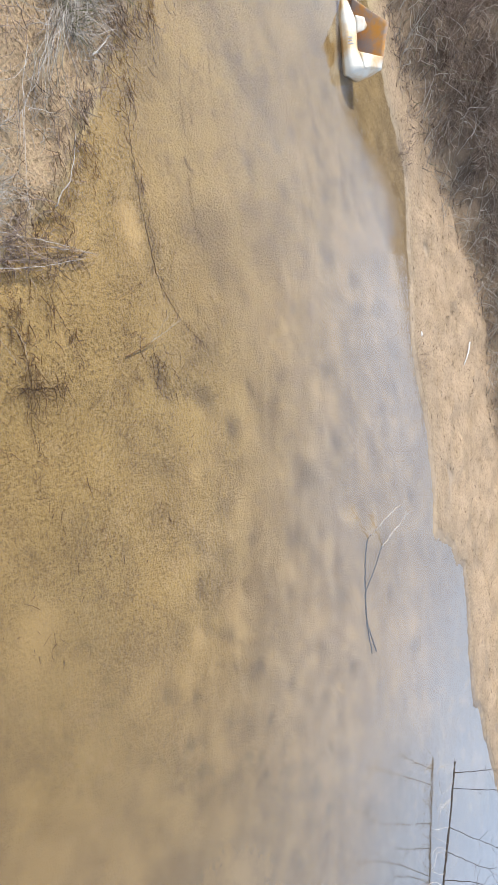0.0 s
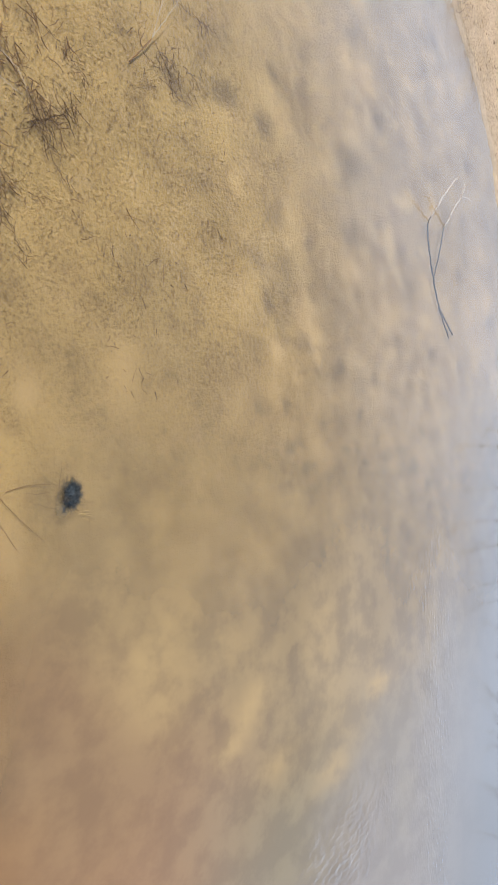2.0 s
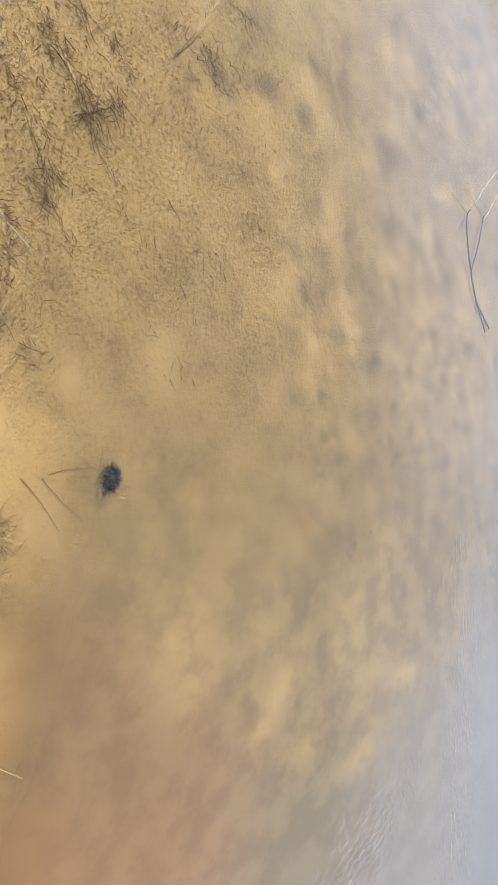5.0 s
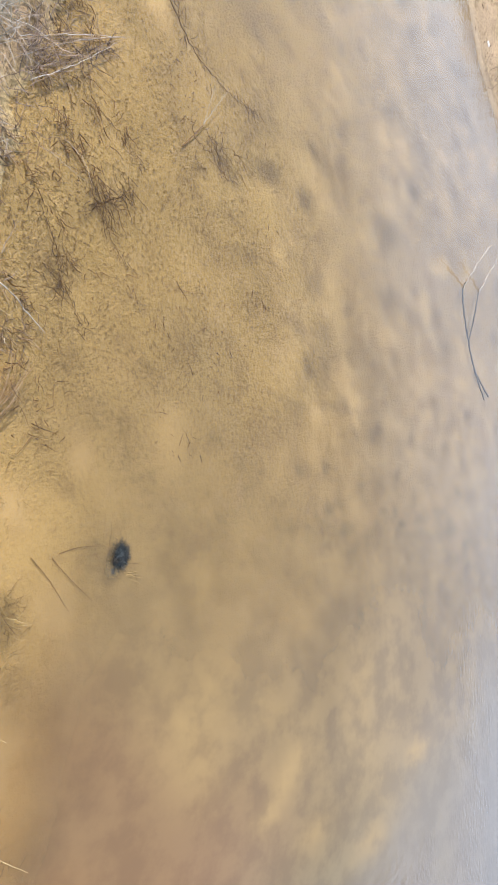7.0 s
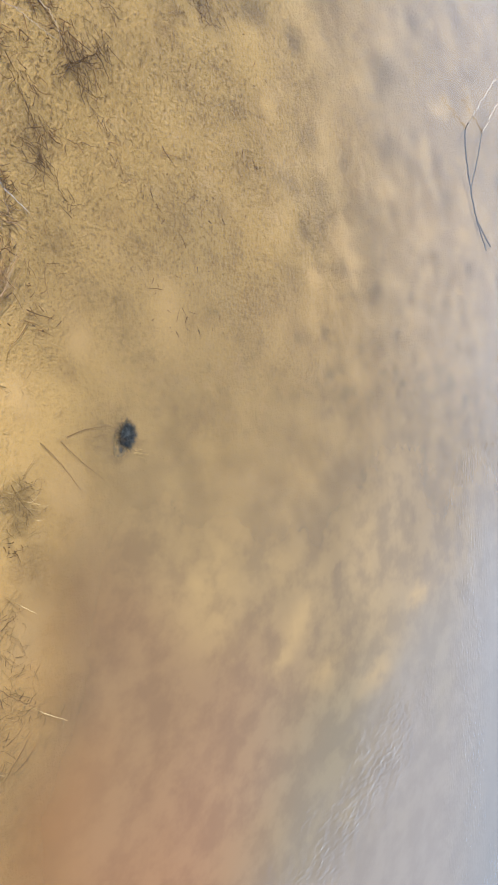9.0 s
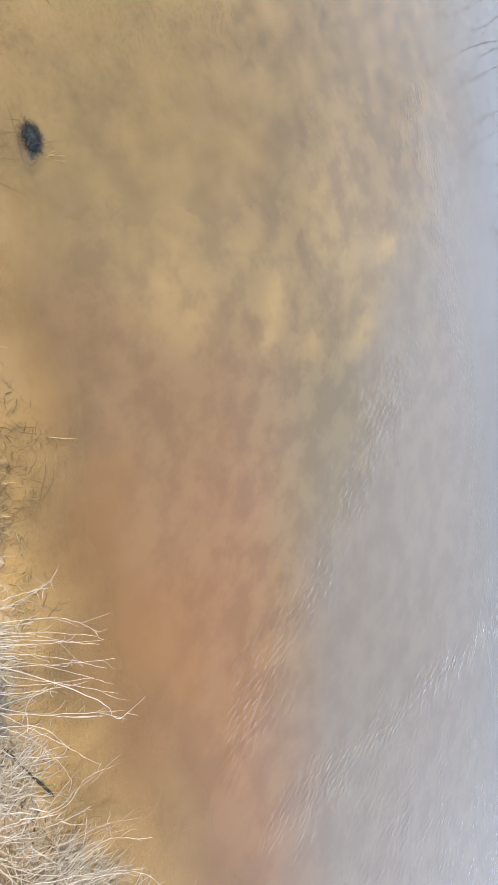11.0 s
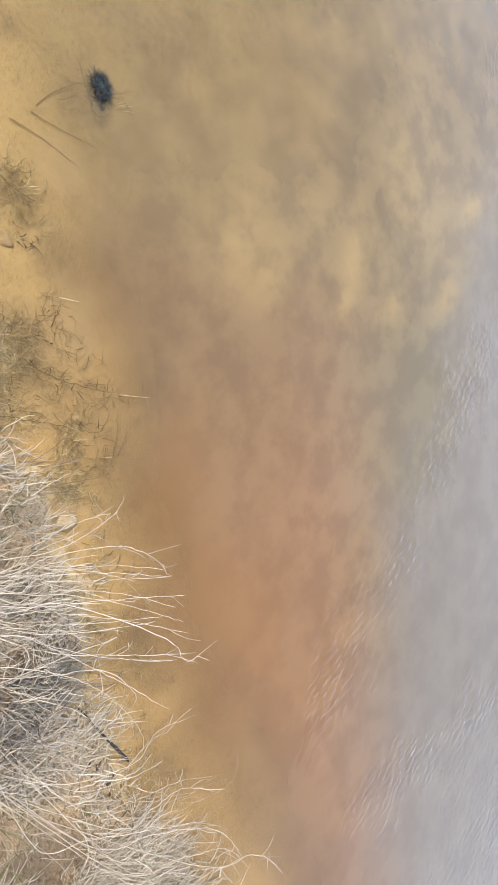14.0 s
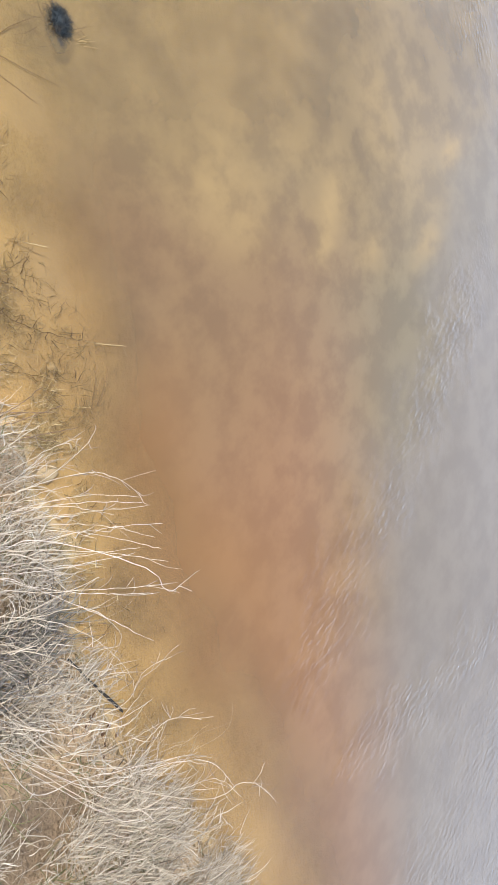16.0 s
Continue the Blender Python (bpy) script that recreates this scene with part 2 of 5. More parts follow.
PALE = strand_mat("bleached_bare_wood", [(0.42, 0.37, 0.31), (0.60, 0.54, 0.46)], 0.8, (0.07, 0.05, 0.04), 0.9)
BLACKWOOD = strand_mat("blackened_wood", [(0.025, 0.02, 0.016), (0.05, 0.04, 0.03)], 0.6)
MUCK = strand_mat("blue_black_algae", [(0.024, 0.030, 0.034), (0.040, 0.048, 0.052), (0.065, 0.068, 0.062)], 1.0)
STONE = plain_mat("tan_stone", (0.40, 0.285, 0.15), (0.48, 0.355, 0.20), 0.9, 30, 0.006, 0.1)
MAT = strand_mat("sun_bleached_straw", [(0.27, 0.205, 0.135), (0.63, 0.53, 0.39), (0.44, 0.355, 0.25), (0.74, 0.645, 0.50), (0.12, 0.085, 0.055)])
# dead grass with a cast shadow put into its colour
SHADEGRASS = strand_mat("shade_darkened_grass", [(0.06, 0.05, 0.045), (0.20, 0.175, 0.15), (0.36, 0.32, 0.28), (0.10, 0.10, 0.06), (0.26, 0.22, 0.19)])
LITTER = strand_mat("brown_dead_litter", [(0.07, 0.042, 0.024), (0.19, 0.12, 0.066), (0.33, 0.23, 0.14), (0.11, 0.068, 0.04), (0.50, 0.39, 0.27)])
OLIVE = strand_mat("olive_brown_weed", [(0.17, 0.112, 0.046), (0.36, 0.25, 0.105), (0.60, 0.46, 0.24), (0.24, 0.165, 0.07)])
PLASTIC = plain_mat("weathered_white_plastic", (0.66, 0.61, 0.50), (0.56, 0.36, 0.15), 0.45, 7, 0.002, 0.5)
RUST = plain_mat("orange_stained_plastic", (0.36, 0.28, 0.22), (0.66, 0.30, 0.05), 0.6, 11, 0.002)
GREYMARK = plain_mat("grey_print", (0.38, 0.40, 0.44), (0.50, 0.52, 0.56), 0.6, 30, 0.0)
LEAF = plain_mat("dead_leaf", (0.17, 0.09, 0.045), (0.26, 0.15, 0.07), 0.8, 60)
PALELEAF = plain_mat("pale_dead_leaf", (0.62, 0.52, 0.32), (0.70, 0.62, 0.42), 0.8, 60)
CHALK = plain_mat("chalky_white", (0.78, 0.75, 0.70), (0.62, 0.58, 0.52), 0.8, 60)

# ---- shape of the land ----
rng = np.random.default_rng(7)
TABLE = rng.random((64, 64))


def value_noise(x, y):
    xi, yi = np.floor(x).astype(int), np.floor(y).astype(int)
    fx, fy = x - xi, y - yi
    fx, fy = fx * fx * (3 - 2 * fx), fy * fy * (3 - 2 * fy)
    a, b = TABLE[xi % 64, yi % 64], TABLE[(xi + 1) % 64, yi % 64]
    c, d = TABLE[xi % 64, (yi + 1) % 64], TABLE[(xi + 1) % 64, (yi + 1) % 64]
    return (a + (b - a) * fx) * (1 - fy) + (c + (d - c) * fx) * fy - 0.5


def fbm(x, y, scale, octaves=4):
    total, amp = 0, 1.0
    for k in range(octaves):
        total = total + amp * value_noise(x * scale + 17.3 * k, y * scale - 9.1 * k)
        scale, amp = scale * 2.03, amp * 0.5
    return total


NEAR_SHORE = np.array([(-60, 1.0), (-8, 1.3), (-4, 1.25), (-2.36, 1.2), (-1.98, 1.18), (-1.6, 1.2), (-1.25, 1.2), (-1.07, 1.13), (-0.79, 1.04), (-0.37, 1.0),
                       (-0.05, 0.99), (0.4, 0.93), (0.66, 0.80), (0.80, 0.74), (0.88, 0.80), (0.95, 0.86), (1.05, 0.82), (1.10, 0.77), (1.23, 0.80), (1.38, 0.70), (1.6, 0.67),
                       (1.75, 0.62), (1.9, 0.64), (2.2, 0.68), (3, 0.6), (6, 0.4), (60, -5)])
FAR_SHORE = np.array([(-60, 6), (-20, 2.9), (-8, 2.6), (-4.46, 2.78), (-4.05, 3.33), (-3.87, 3.68), (-3.41, 3.86), (-3.12, 4.0), (-2.74, 4.14), (-2.49, 4.33),
                      (-2.39, 4.48), (-2.21, 4.65), (-1.97, 4.82), (-1.6, 4.95), (-1.64, 5.18), (-1.68, 5.41), (-1.60, 5.54), (-1.64, 5.75),
                      (-1.26, 5.96), (-0.86, 6.11), (-0.67, 6.25), (-0.66, 6.44), (-0.47, 6.66), (-0.32, 6.89), (-0.13, 7.17), (0.6, 8.4), (3, 11),
                      (12, 15), (60, 22)])
FAR_GRASS = np.array([(-60, 6.5), (-20, 3.3), (-8, 2.85), (-4.75, 2.98), (-4.52, 3.52), (-4.28, 4.01), (-4.31, 4.66), (-4.19, 5.25), (-3.8, 5.74), (-3.37, 6.03),
                      (-3.1, 6.4), (-2, 8), (1, 11.2), (4, 14), (14, 18), (60, 26)])


def side_distance(x, y, line):
    """Distance to an open line, positive on its left."""
    x, y = np.asarray(x, float), np.asarray(y, float)
    best, sign = np.full(x.shape, 1e9), np.ones(x.shape)
    for (ax, ay), (bx, by) in zip(line[:-1], line[1:]):
        dx, dy = bx - ax, by - ay
        k = np.clip(((x - ax) * dx + (y - ay) * dy) / (dx * dx + dy * dy), 0, 1)
        d = np.hypot(x - ax - k * dx, y - ay - k * dy)
        s = np.where(dx * (y - ay) - dy * (x - ax) >= 0, 1.0, -1.0)
        hit = d < best - 1e-9
        best, sign = np.where(hit, d, best), np.where(hit, s, sign)
    return best * sign


def smooth(v, a, b):
    k = np.clip((v - a) / (b - a), 0, 1)
    return k * k * (3 - 2 * k)


def land(x, y):
    """Height of the ground and how much dead litter, with painted shade between stalks, darkens it."""
    x, y = np.asarray(x, float), np.asarray(y, float)
    edge = 0.03 * fbm(x, y, 4.3, 3) + 0.025 * fbm(x, y, 15, 2)
    near = -side_distance(x, y, NEAR_SHORE) + edge
    far = side_distance(x, y, FAR_SHORE) + edge
    brush = side_distance(x, y, FAR_GRASS) + edge
    d = np.maximum(-np.maximum(near, far), 0)
    z = -0.045 * (1 - np.exp(-d / 0.35)) - 0.07 * smooth(d, 0.8, 3.0)
    z = z + 0.016 * fbm(x, y, 3.1, 3) * smooth(d, 0.05, 0.5) + 0.005 * fbm(x, y, 17, 3)
    up = np.maximum(near, 0)
    z = z + 0.16 * np.minimum(up, 1.2) + 0.02 * smooth(up, 0.0, 0.06) + smooth(up, 0.03, 0.3) * 0.03 * fbm(x, y, 6, 4)
    up = np.maximum(far, 0)
    z = z + 0.05 * np.minimum(up, 2) + 0.015 * smooth(up, 0.0, 0.08) + smooth(up, 0.05, 0.5) * 0.05 * fbm(x, y, 5, 4)
    up = np.maximum(brush, 0)
    bank = smooth(-x, 1.2, 3.4)
    z = z + bank * (0.46 * np.minimum(up, 2.0) + 0.10 * np.clip(up - 2, 0, 6) + smooth(up, 0.1, 0.8) * 0.22 * fbm(x, y, 1.7, 4))
    # litter cover, raised under the right bank's grass to paint its dark gaps
    litter = np.maximum(smooth(brush, -0.12, 0.3), (0.16 + 0.46 * smooth(x, 0.5, 0.8)) * smooth(near, 0.02, 0.16) * np.clip(0.7 + 1.6 * fbm(x, y, 7, 3), 0.1, 1.2) * (1 - 0.9 * np.exp(-((x - 1.63) ** 2 / 0.008 + (y - 0.61) ** 2 / 0.003))) * (1 - 0.9 * np.exp(-((x - 0.93) ** 2 + (y - 0.80) ** 2) / 0.003)))
    return z, litter, near, far, brush


def ground_z(x, y):
    return land(x, y)[0]


# ---- mesh makers ----
def grid_mesh(name, verts, faces):
    me = bpy.data.meshes.new(name)
    verts, faces = np.asarray(verts, np.float32), np.asarray(faces, np.int32)
    me.vertices.add(len(verts))
    me.vertices.foreach_set("co", verts.ravel())
    me.loops.add(faces.size)
    me.loops.foreach_set("vertex_index", faces.ravel())
    me.polygons.add(len(faces))
    me.polygons.foreach_set("loop_start", np.arange(0, faces.size, faces.shape[1], dtype=np.int32))
    me.update(calc_edges=True)
    me.validate()
    return me


def tubes(paths, radii, sides=3):
    """Tubes round many paths at once. paths: (n, k, 3); radii: (n, k)."""
    n, k, _ = paths.shape
    tan = np.gradient(paths, axis=1)
    tan /= np.linalg.norm(tan, axis=2, keepdims=True) + 1e-9
    ref = np.where(np.abs(tan[:, :1, 2:]) > 0.9, np.array([1.0, 0, 0]), np.array([0, 0, 1.0]))
    s = np.cross(tan, np.broadcast_to(ref, tan.shape))
    s /= np.linalg.norm(s, axis=2, keepdims=True) + 1e-9
    u = np.cross(s, tan)
    rings = [paths + radii[..., None] * (np.cos(a) * s + np.sin(a) * u) for a in np.arange(sides) * 2 * np.pi / sides + 0.5]
    verts = np.stack(rings, 2).reshape(-1, 3)
    i = np.arange(n)[:, None, None] * k * sides
    j = np.arange(k - 1)[None, :, None] * sides
    c = np.arange(sides)[None, None, :]
    c2 = (c + 1) % sides
    quads = np.stack([i + j + c, i + j + c2, i + j + sides + c2, i + j + sides + c], -1).reshape(-1, 4)
    return verts, quads


def spread(lo, hi, n):
    return rng.uniform(lo, hi, n)


def blades(base, az, lean, bend, length, radius, seg=5, wiggle=0.15, floor=True, sides=3, power=1.4):
    """Grass blades and stems that rise from base, lean towards az and bend over."""
    n = len(base)
    k = np.arange(seg + 1) / seg
    theta = lean[:, None] + bend[:, None] * k[None, :] ** power + np.cumsum(rng.normal(0, wiggle * 0.6, (n, seg + 1)), 1) * 0.5
    azi = az[:, None] + np.cumsum(rng.normal(0, wiggle, (n, seg + 1)), 1)
    step = (length / seg)[:, None, None]
    d = np.stack([np.sin(theta) * np.cos(azi), np.sin(theta) * np.sin(azi), np.cos(theta)], -1) * step
    paths = np.concatenate([base[:, None, :], base[:, None, :] + np.cumsum(d[:, :-1], 1)], 1)
    if floor:
        g = ground_z(paths[..., 0], paths[..., 1])
        paths[..., 2] = np.maximum(paths[..., 2], g + 0.002 + rng.uniform(0, 0.012, (n, 1)))
    r = radius[:, None] * (1 - 0.8 * k[None, :] ** 1.6)
    return tubes(paths, r, sides)


def join(pieces):
    vs, fs, o = [], [], 0
    for v, f in pieces:
        vs.append(v), fs.append(f + o)
        o += len(v)
    return np.concatenate(vs), np.concatenate(fs)


def curve_path(points, count):
    """A smooth way through a few points."""
    p = np.array([points[0], *points, points[-1]], float)
    n = len(points) - 1
    out = []
    for q in np.linspace(0, n, count):
        i = min(int(q), n - 1)
        t = q - i
        a, b, c, d = p[i], p[i + 1], p[i + 2], p[i + 3]
        out.append(0.5 * (2 * b + (c - a) * t + (2 * a - 5 * b + 4 * c - d) * t * t + (3 * b - a - 3 * c + d) * t ** 3))
    return np.array(out)


def stick(points, r0, r1, count=16, sides=6, rough=0.0):
    path = curve_path(points, count)
    if rough:
        path[1:] += rng.normal(0, rough, (count - 1, 3))
    rad = np.linspace(r0, r1, count) * (1 + 0.12 * rng.normal(0, 1, count))
    rad[-1] *= 0.4
    v, f = tubes(path[None], rad[None], sides)
    cap = len(v)
    v = np.concatenate([v, path[:1], path[-1:]])
    e = len(path) * sides - sides
    ends = [(cap, (i + 1) % sides, i, i) for i in range(sides)]
    more = [(cap + 1, e + i, e + (i + 1) % sides, e + (i + 1) % sides) for i in range(sides)]
    return v, f, [t[:3] for t in ends + more]


def stick_mesh(name, sticks):
    bm = bmesh.new()
    for v, f, tri in sticks:
        vs = [bm.verts.new(c) for c in v]
        for q in list(f) + tri:
            try:
                bm.faces.new([vs[i] for i in q])
            except ValueError:
                pass
    bmesh.ops.recalc_face_normals(bm, faces=bm.faces)
    me = bpy.data.meshes.new(name)
    bm.to_mesh(me)
    bm.free()
    for poly in me.polygons:
        poly.use_smooth = True
    return me


def part(name, me, material, parent=None, label=""):
    if isinstance(me, bmesh.types.BMesh):
        bm, me = me, bpy.data.meshes.new(name)
        bm.to_mesh(me)
        bm.free()
    elif isinstance(me, tuple):
        me = grid_mesh(name, *me)
    me.materials.clear()
    me.materials.append(material)
    ob = new(name, me)
    if parent is not None:
        ob.parent = parent
    return tagged(ob, label)


def holder(name, place, label, category, group="", kind=""):
    ob = new(name)
    ob.location = place
    ob.empty_display_size = 0.05
    return tagged(ob, label, category, group, kind)


def under(ob, parent):
    """Parts are written in world places; bring one under its thing."""
    ob.parent = parent
    ob.location = -Vector(parent.location)
    return ob


# ---- ground and water ----
def axis(a, b, step, lo, hi):
    mid = list(np.arange(a, b, step))
    left, right, s = [], [], step
    v = a
    while v > lo:
        s *= 1.22
        v -= s
        left.append(v)
    v, s = mid[-1], step
    while v < hi:
        s *= 1.22
        v += s
        right.append(v)
    return np.array(left[::-1] + mid + right)


def marks(xs, ys, spots, field):
    """Lay soft-edged oval marks on a field over the plan; the strongest wins."""
    for cx, cy, rx, ry, turn, power in spots:
        reach = 2.6 * max(rx, ry)
        i0, i1 = np.searchsorted(xs, (cx - reach, cx + reach))
        j0, j1 = np.searchsorted(ys, (cy - reach, cy + reach))
        if i1 <= i0 or j1 <= j0:
            continue
        X, Y = np.meshgrid(xs[i0:i1], ys[j0:j1])
        X, Y = X - cx + 0.7 * rx * fbm(X, Y, 0.8 / ry, 3), Y - cy + 0.7 * ry * fbm(Y + 9, X, 0.9 / ry, 2)
        u, v = X * math.cos(turn) + Y * math.sin(turn), Y * math.cos(turn) - X * math.sin(turn)
        q = (u / rx) ** 2 + (v / ry) ** 2
        field[j0:j1, i0:i1] = np.maximum(field[j0:j1, i0:i1], power * np.exp(-q ** 1.3))
    return field


def strewn(x0, x1, y0, y1, step, chance, size, power):
    """Oval marks scattered over a stretch of the plan, one to a cell."""
    out = []
    for cx in np.arange(x0, x1, step):
        for cy in np.arange(y0, y1, step):
            if rng.random() < chance:
                r = rng.uniform(*size)
                out.append((cx + rng.uniform(-0.5, 0.5) * step, cy + rng.uniform(-0.5, 0.5) * step, r * rng.uniform(0.6, 1.0), r * rng.uniform(0.9, 1.6), rng.normal(0.0, 0.4), rng.uniform(*power)))
    return out


def attach(me, name, field):
    me.attributes.new(name, "FLOAT", "POINT").data.foreach_set("value", np.asarray(field, np.float32).ravel())


def sheet(name, xs, ys, z):
    X, Y = np.meshgrid(xs, ys)
    nx, ny = len(xs), len(ys)
    i = (np.arange(ny - 1)[:, None] * nx + np.arange(nx - 1)[None, :]).ravel()
    me = grid_mesh(name, np.stack([X, Y, z], -1).reshape(-1, 3), np.stack([i, i + 1, i + nx + 1, i + nx], -1))
    me.polygons.foreach_set("use_smooth", np.ones(len(me.polygons), bool))
    return me


def build_ground():
    xs, ys = axis(-5.4, 4.2, 0.026, -900, 900), axis(0.1, 7.4, 0.024, -300, 1400)
    X, Y = np.meshgrid(xs, ys)
    z, litter, near, far, _ = land(X, Y)
    wet = smooth(-np.maximum(near, far), 0.0, 0.2)
    # pits dip slightly and also carry the hollows' shade as dark bed colour
    pits = strewn(-4.4, -0.5, 2.0, 3.0, 0.24, 0.5, (0.035, 0.065), (0.3, 0.75)) + strewn(-4.4, -0.3, 3.0, 5.6, 0.26, 0.75, (0.05, 0.09), (0.4, 0.85))
    pits += strewn(-0.4, 1.0, 2.35, 3.9, 0.15, 0.65, (0.03, 0.055), (0.35, 0.85)) + strewn(-0.5, 0.1, 1.9, 2.4, 0.25, 0.4, (0.03, 0.06), (0.2, 0.4))
    # placed by hand; (-0.23, 2.29) and (0.29, 1.36) are painted patches of shade
    pits += [(-1.11, 2.37, 0.06, 0.05, 0.3, 0.9), (-0.89, 3.13, 0.08, 0.07, 0.2, 0.7), (-0.78, 2.44, 0.06, 0.06, 0, 0.6), (-0.23, 2.29, 0.05, 0.028, 0.4, 0.6), (-0.11, 1.95, 0.13, 0.09, 0.2, 0.35), (0.29, 1.36, 0.05, 0.05, 0, 0.5), (0.58, 1.13, 0.07, 0.04, -0.4, 0.55), (0.70, 0.97, 0.09, 0.05, -0.4, 0.6), (0.93, 0.93, 0.12, 0.05, -0.3, 0.5), (1.50, 0.84, 0.10, 0.05, 0, 0.5), (1.85, 0.76, 0.12, 0.05, 0, 0.5)]
    lumps = strewn(-0.4, 1.0, 2.35, 3.9, 0.13, 0.75, (0.03, 0.055), (0.25, 0.65)) + strewn(-4.4, -0.4, 2.3, 5.2, 0.32, 0.6, (0.06, 0.12), (0.2, 0.5))
    lumps += [(-0.08, 2.33, 0.15, 0.20, 0.3, 0.5), (0.34, 2.80, 0.07, 0.09, 0.2, 0.9), (-0.43, 2.67, 0.12, 0.10, 0.2, 0.6), (-0.18, 3.94, 0.12, 0.12, 0, 0.5), (0.02, 1.31, 0.045, 0.04, 0, 0.9), (0.15, 1.09, 0.06, 0.055, 0, 0.95),
              (-0.07, 1.63, 0.14, 0.09, 0.3, 0.6), (-0.46, 1.03, 0.05, 0.05, 0, 0.8), (0.71, 1.11, 0.12, 0.055, -0.5, 0.8), (0.50, 1.30, 0.10, 0.06, -0.4, 0.5), (0.40, 1.24, 0.08, 0.05, 0.8, 0.6), (-1.42, 1.50, 0.16, 0.07, 0.6, 0.6)]
    pit, lump = 0.9 * marks(xs, ys, pits, np.zeros_like(X)) * wet, marks(xs, ys, lumps, np.zeros_like(X)) * wet
    me = sheet("ground", xs, ys, z - 0.010 * pit + 0.004 * lump)
    attach(me, "litter", litter)
    attach(me, "hollow", pit)
    attach(me, "crest", lump)
    tagged(part("ground", me, GROUND), "ochre sandy pond bed rising to grassy banks", "ground", kind="structure")


def build_water():
    xs, ys = axis(-5.4, 4.4, 0.04, -950, 950), axis(0.1, 7.4, 0.04, -950, 1350)
    X, Y = np.meshgrid(xs, ys)
    _, _, near, far, _ = land(X, Y)
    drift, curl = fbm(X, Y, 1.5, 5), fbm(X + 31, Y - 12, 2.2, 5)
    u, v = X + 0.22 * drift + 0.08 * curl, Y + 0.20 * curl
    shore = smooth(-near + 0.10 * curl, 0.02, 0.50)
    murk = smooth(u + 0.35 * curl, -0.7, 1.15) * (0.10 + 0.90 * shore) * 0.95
    # the plume lies between the clear shallows and a line that slants back to the shore
    rust = smooth(u - 0.50 * (v - 1.3), 0.30, 0.74) * smooth(2.08 - 0.52 * np.maximum(u - 1.15, 0) - v + 0.30 * curl, -0.46, 0.40) * shore * 0.86
    orange = smooth(u, 0.9, 1.3) * np.exp(-((v - 1.30 + 0.16 * u) / 0.20) ** 2) * (1 - 0.6 * smooth(u, 1.8, 2.3)) * (0.75 + 0.8 * curl)
    gold = np.maximum(0.50 * smooth(u, -0.3, 0.5) * smooth(1.10 + 0.30 * (v - 1.9) - u, -0.05, 0.30) * smooth(v, 1.45, 1.85) * smooth(3.3 - v, 0.0, 0.7), 0.45 * smooth(0.75 - u, 0, 0.5) * smooth(1.9 - v, 0, 0.5))
    gold = gold * (1 - 0.75 * np.exp(-((u - 0.62) / 0.22) ** 2 - ((v - 2.55) / 0.30) ** 2))
    gold = gold * np.clip(0.60 + 1.9 * curl, 0, 1.2)
    gold = marks(xs, ys, [(0.73, 1.68, 0.08, 0.08, 0.3, 0.7), (0.76, 2.08, 0.09, 0.16, 0, 0.5), (0.97, 2.17, 0.10, 0.13, 0.3, 0.75), (1.05, 2.06, 0.05, 0.08, 0.3, 0.7), (1.19, 2.31, 0.05, 0.11, 0.3, 0.55),
                          (1.33, 2.70, 0.07, 0.14, 0.2, 0.6), (1.09, 3.10, 0.06, 0.14, 0.2, 0.75), (0.60, 1.88, 0.09, 0.10, 0.2, 0.5), (0.45, 2.25, 0.10, 0.14, 0, 0.4), (0.30, 1.70, 0.12, 0.08, 0.3, 0.4)], gold)
    olive = 0.85 * smooth(u + 0.2 * curl, 0.9, 1.45) * smooth(v, 1.5, 2.1)
    slate = smooth(u + 0.45 * (v - 1.5) + 0.3 * curl, 1.45, 2.6) * smooth(v + 0.55 * (u - 1.9) + 0.2 * drift, 1.0, 1.65)
    me = sheet("water", xs, ys, np.zeros_like(X))
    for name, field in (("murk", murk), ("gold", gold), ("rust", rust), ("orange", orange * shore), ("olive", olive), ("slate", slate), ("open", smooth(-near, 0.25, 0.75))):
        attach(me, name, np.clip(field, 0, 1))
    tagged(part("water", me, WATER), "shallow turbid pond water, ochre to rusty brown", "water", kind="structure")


build_ground()
build_water()


def scatter(n, x0, x1, y0, y1, keep):
    """Up to n places in a stretch of the plan where keep(x, y, near, far, brush) is above a random number."""
    x, y = spread(x0, x1, n), spread(y0, y1, n)
    z, _, near, far, brush = land(x, y)
    ok = rng.random(n) < keep(x, y, near, far, brush)
    return np.stack([x, y, z], -1)[ok]


# ---- far bank ----
def far_brush():
    base = scatter(90000, -7.2, -1.8, 2.6, 8.4, lambda x, y, n, f, b: smooth(b, -0.32, 0.2) * (b < 2.6) * np.exp(-np.maximum(b - 0.9, 0) / 0.9) * np.clip(0.55 + 2.2 * fbm(x, y, 3.1, 3), 0.12, 1))
    n = len(base)
    tall = 0.07 + 0.22 * smooth(side_distance(base[:, 0], base[:, 1], FAR_GRASS), 0, 0.9)
    lie = blades(base, rng.normal(-0.9, 1.5, n), spread(0.5, 1.4, n), spread(0.2, 1.3, n), tall * spread(0.5, 1.3, n), spread(0.0011, 0.0030, n), 5, 0.24)
    tagged(part("bank_brush", lie, BRUSH), "tangled dead brown grass and brush on the far bank", "brush", kind="stuff")


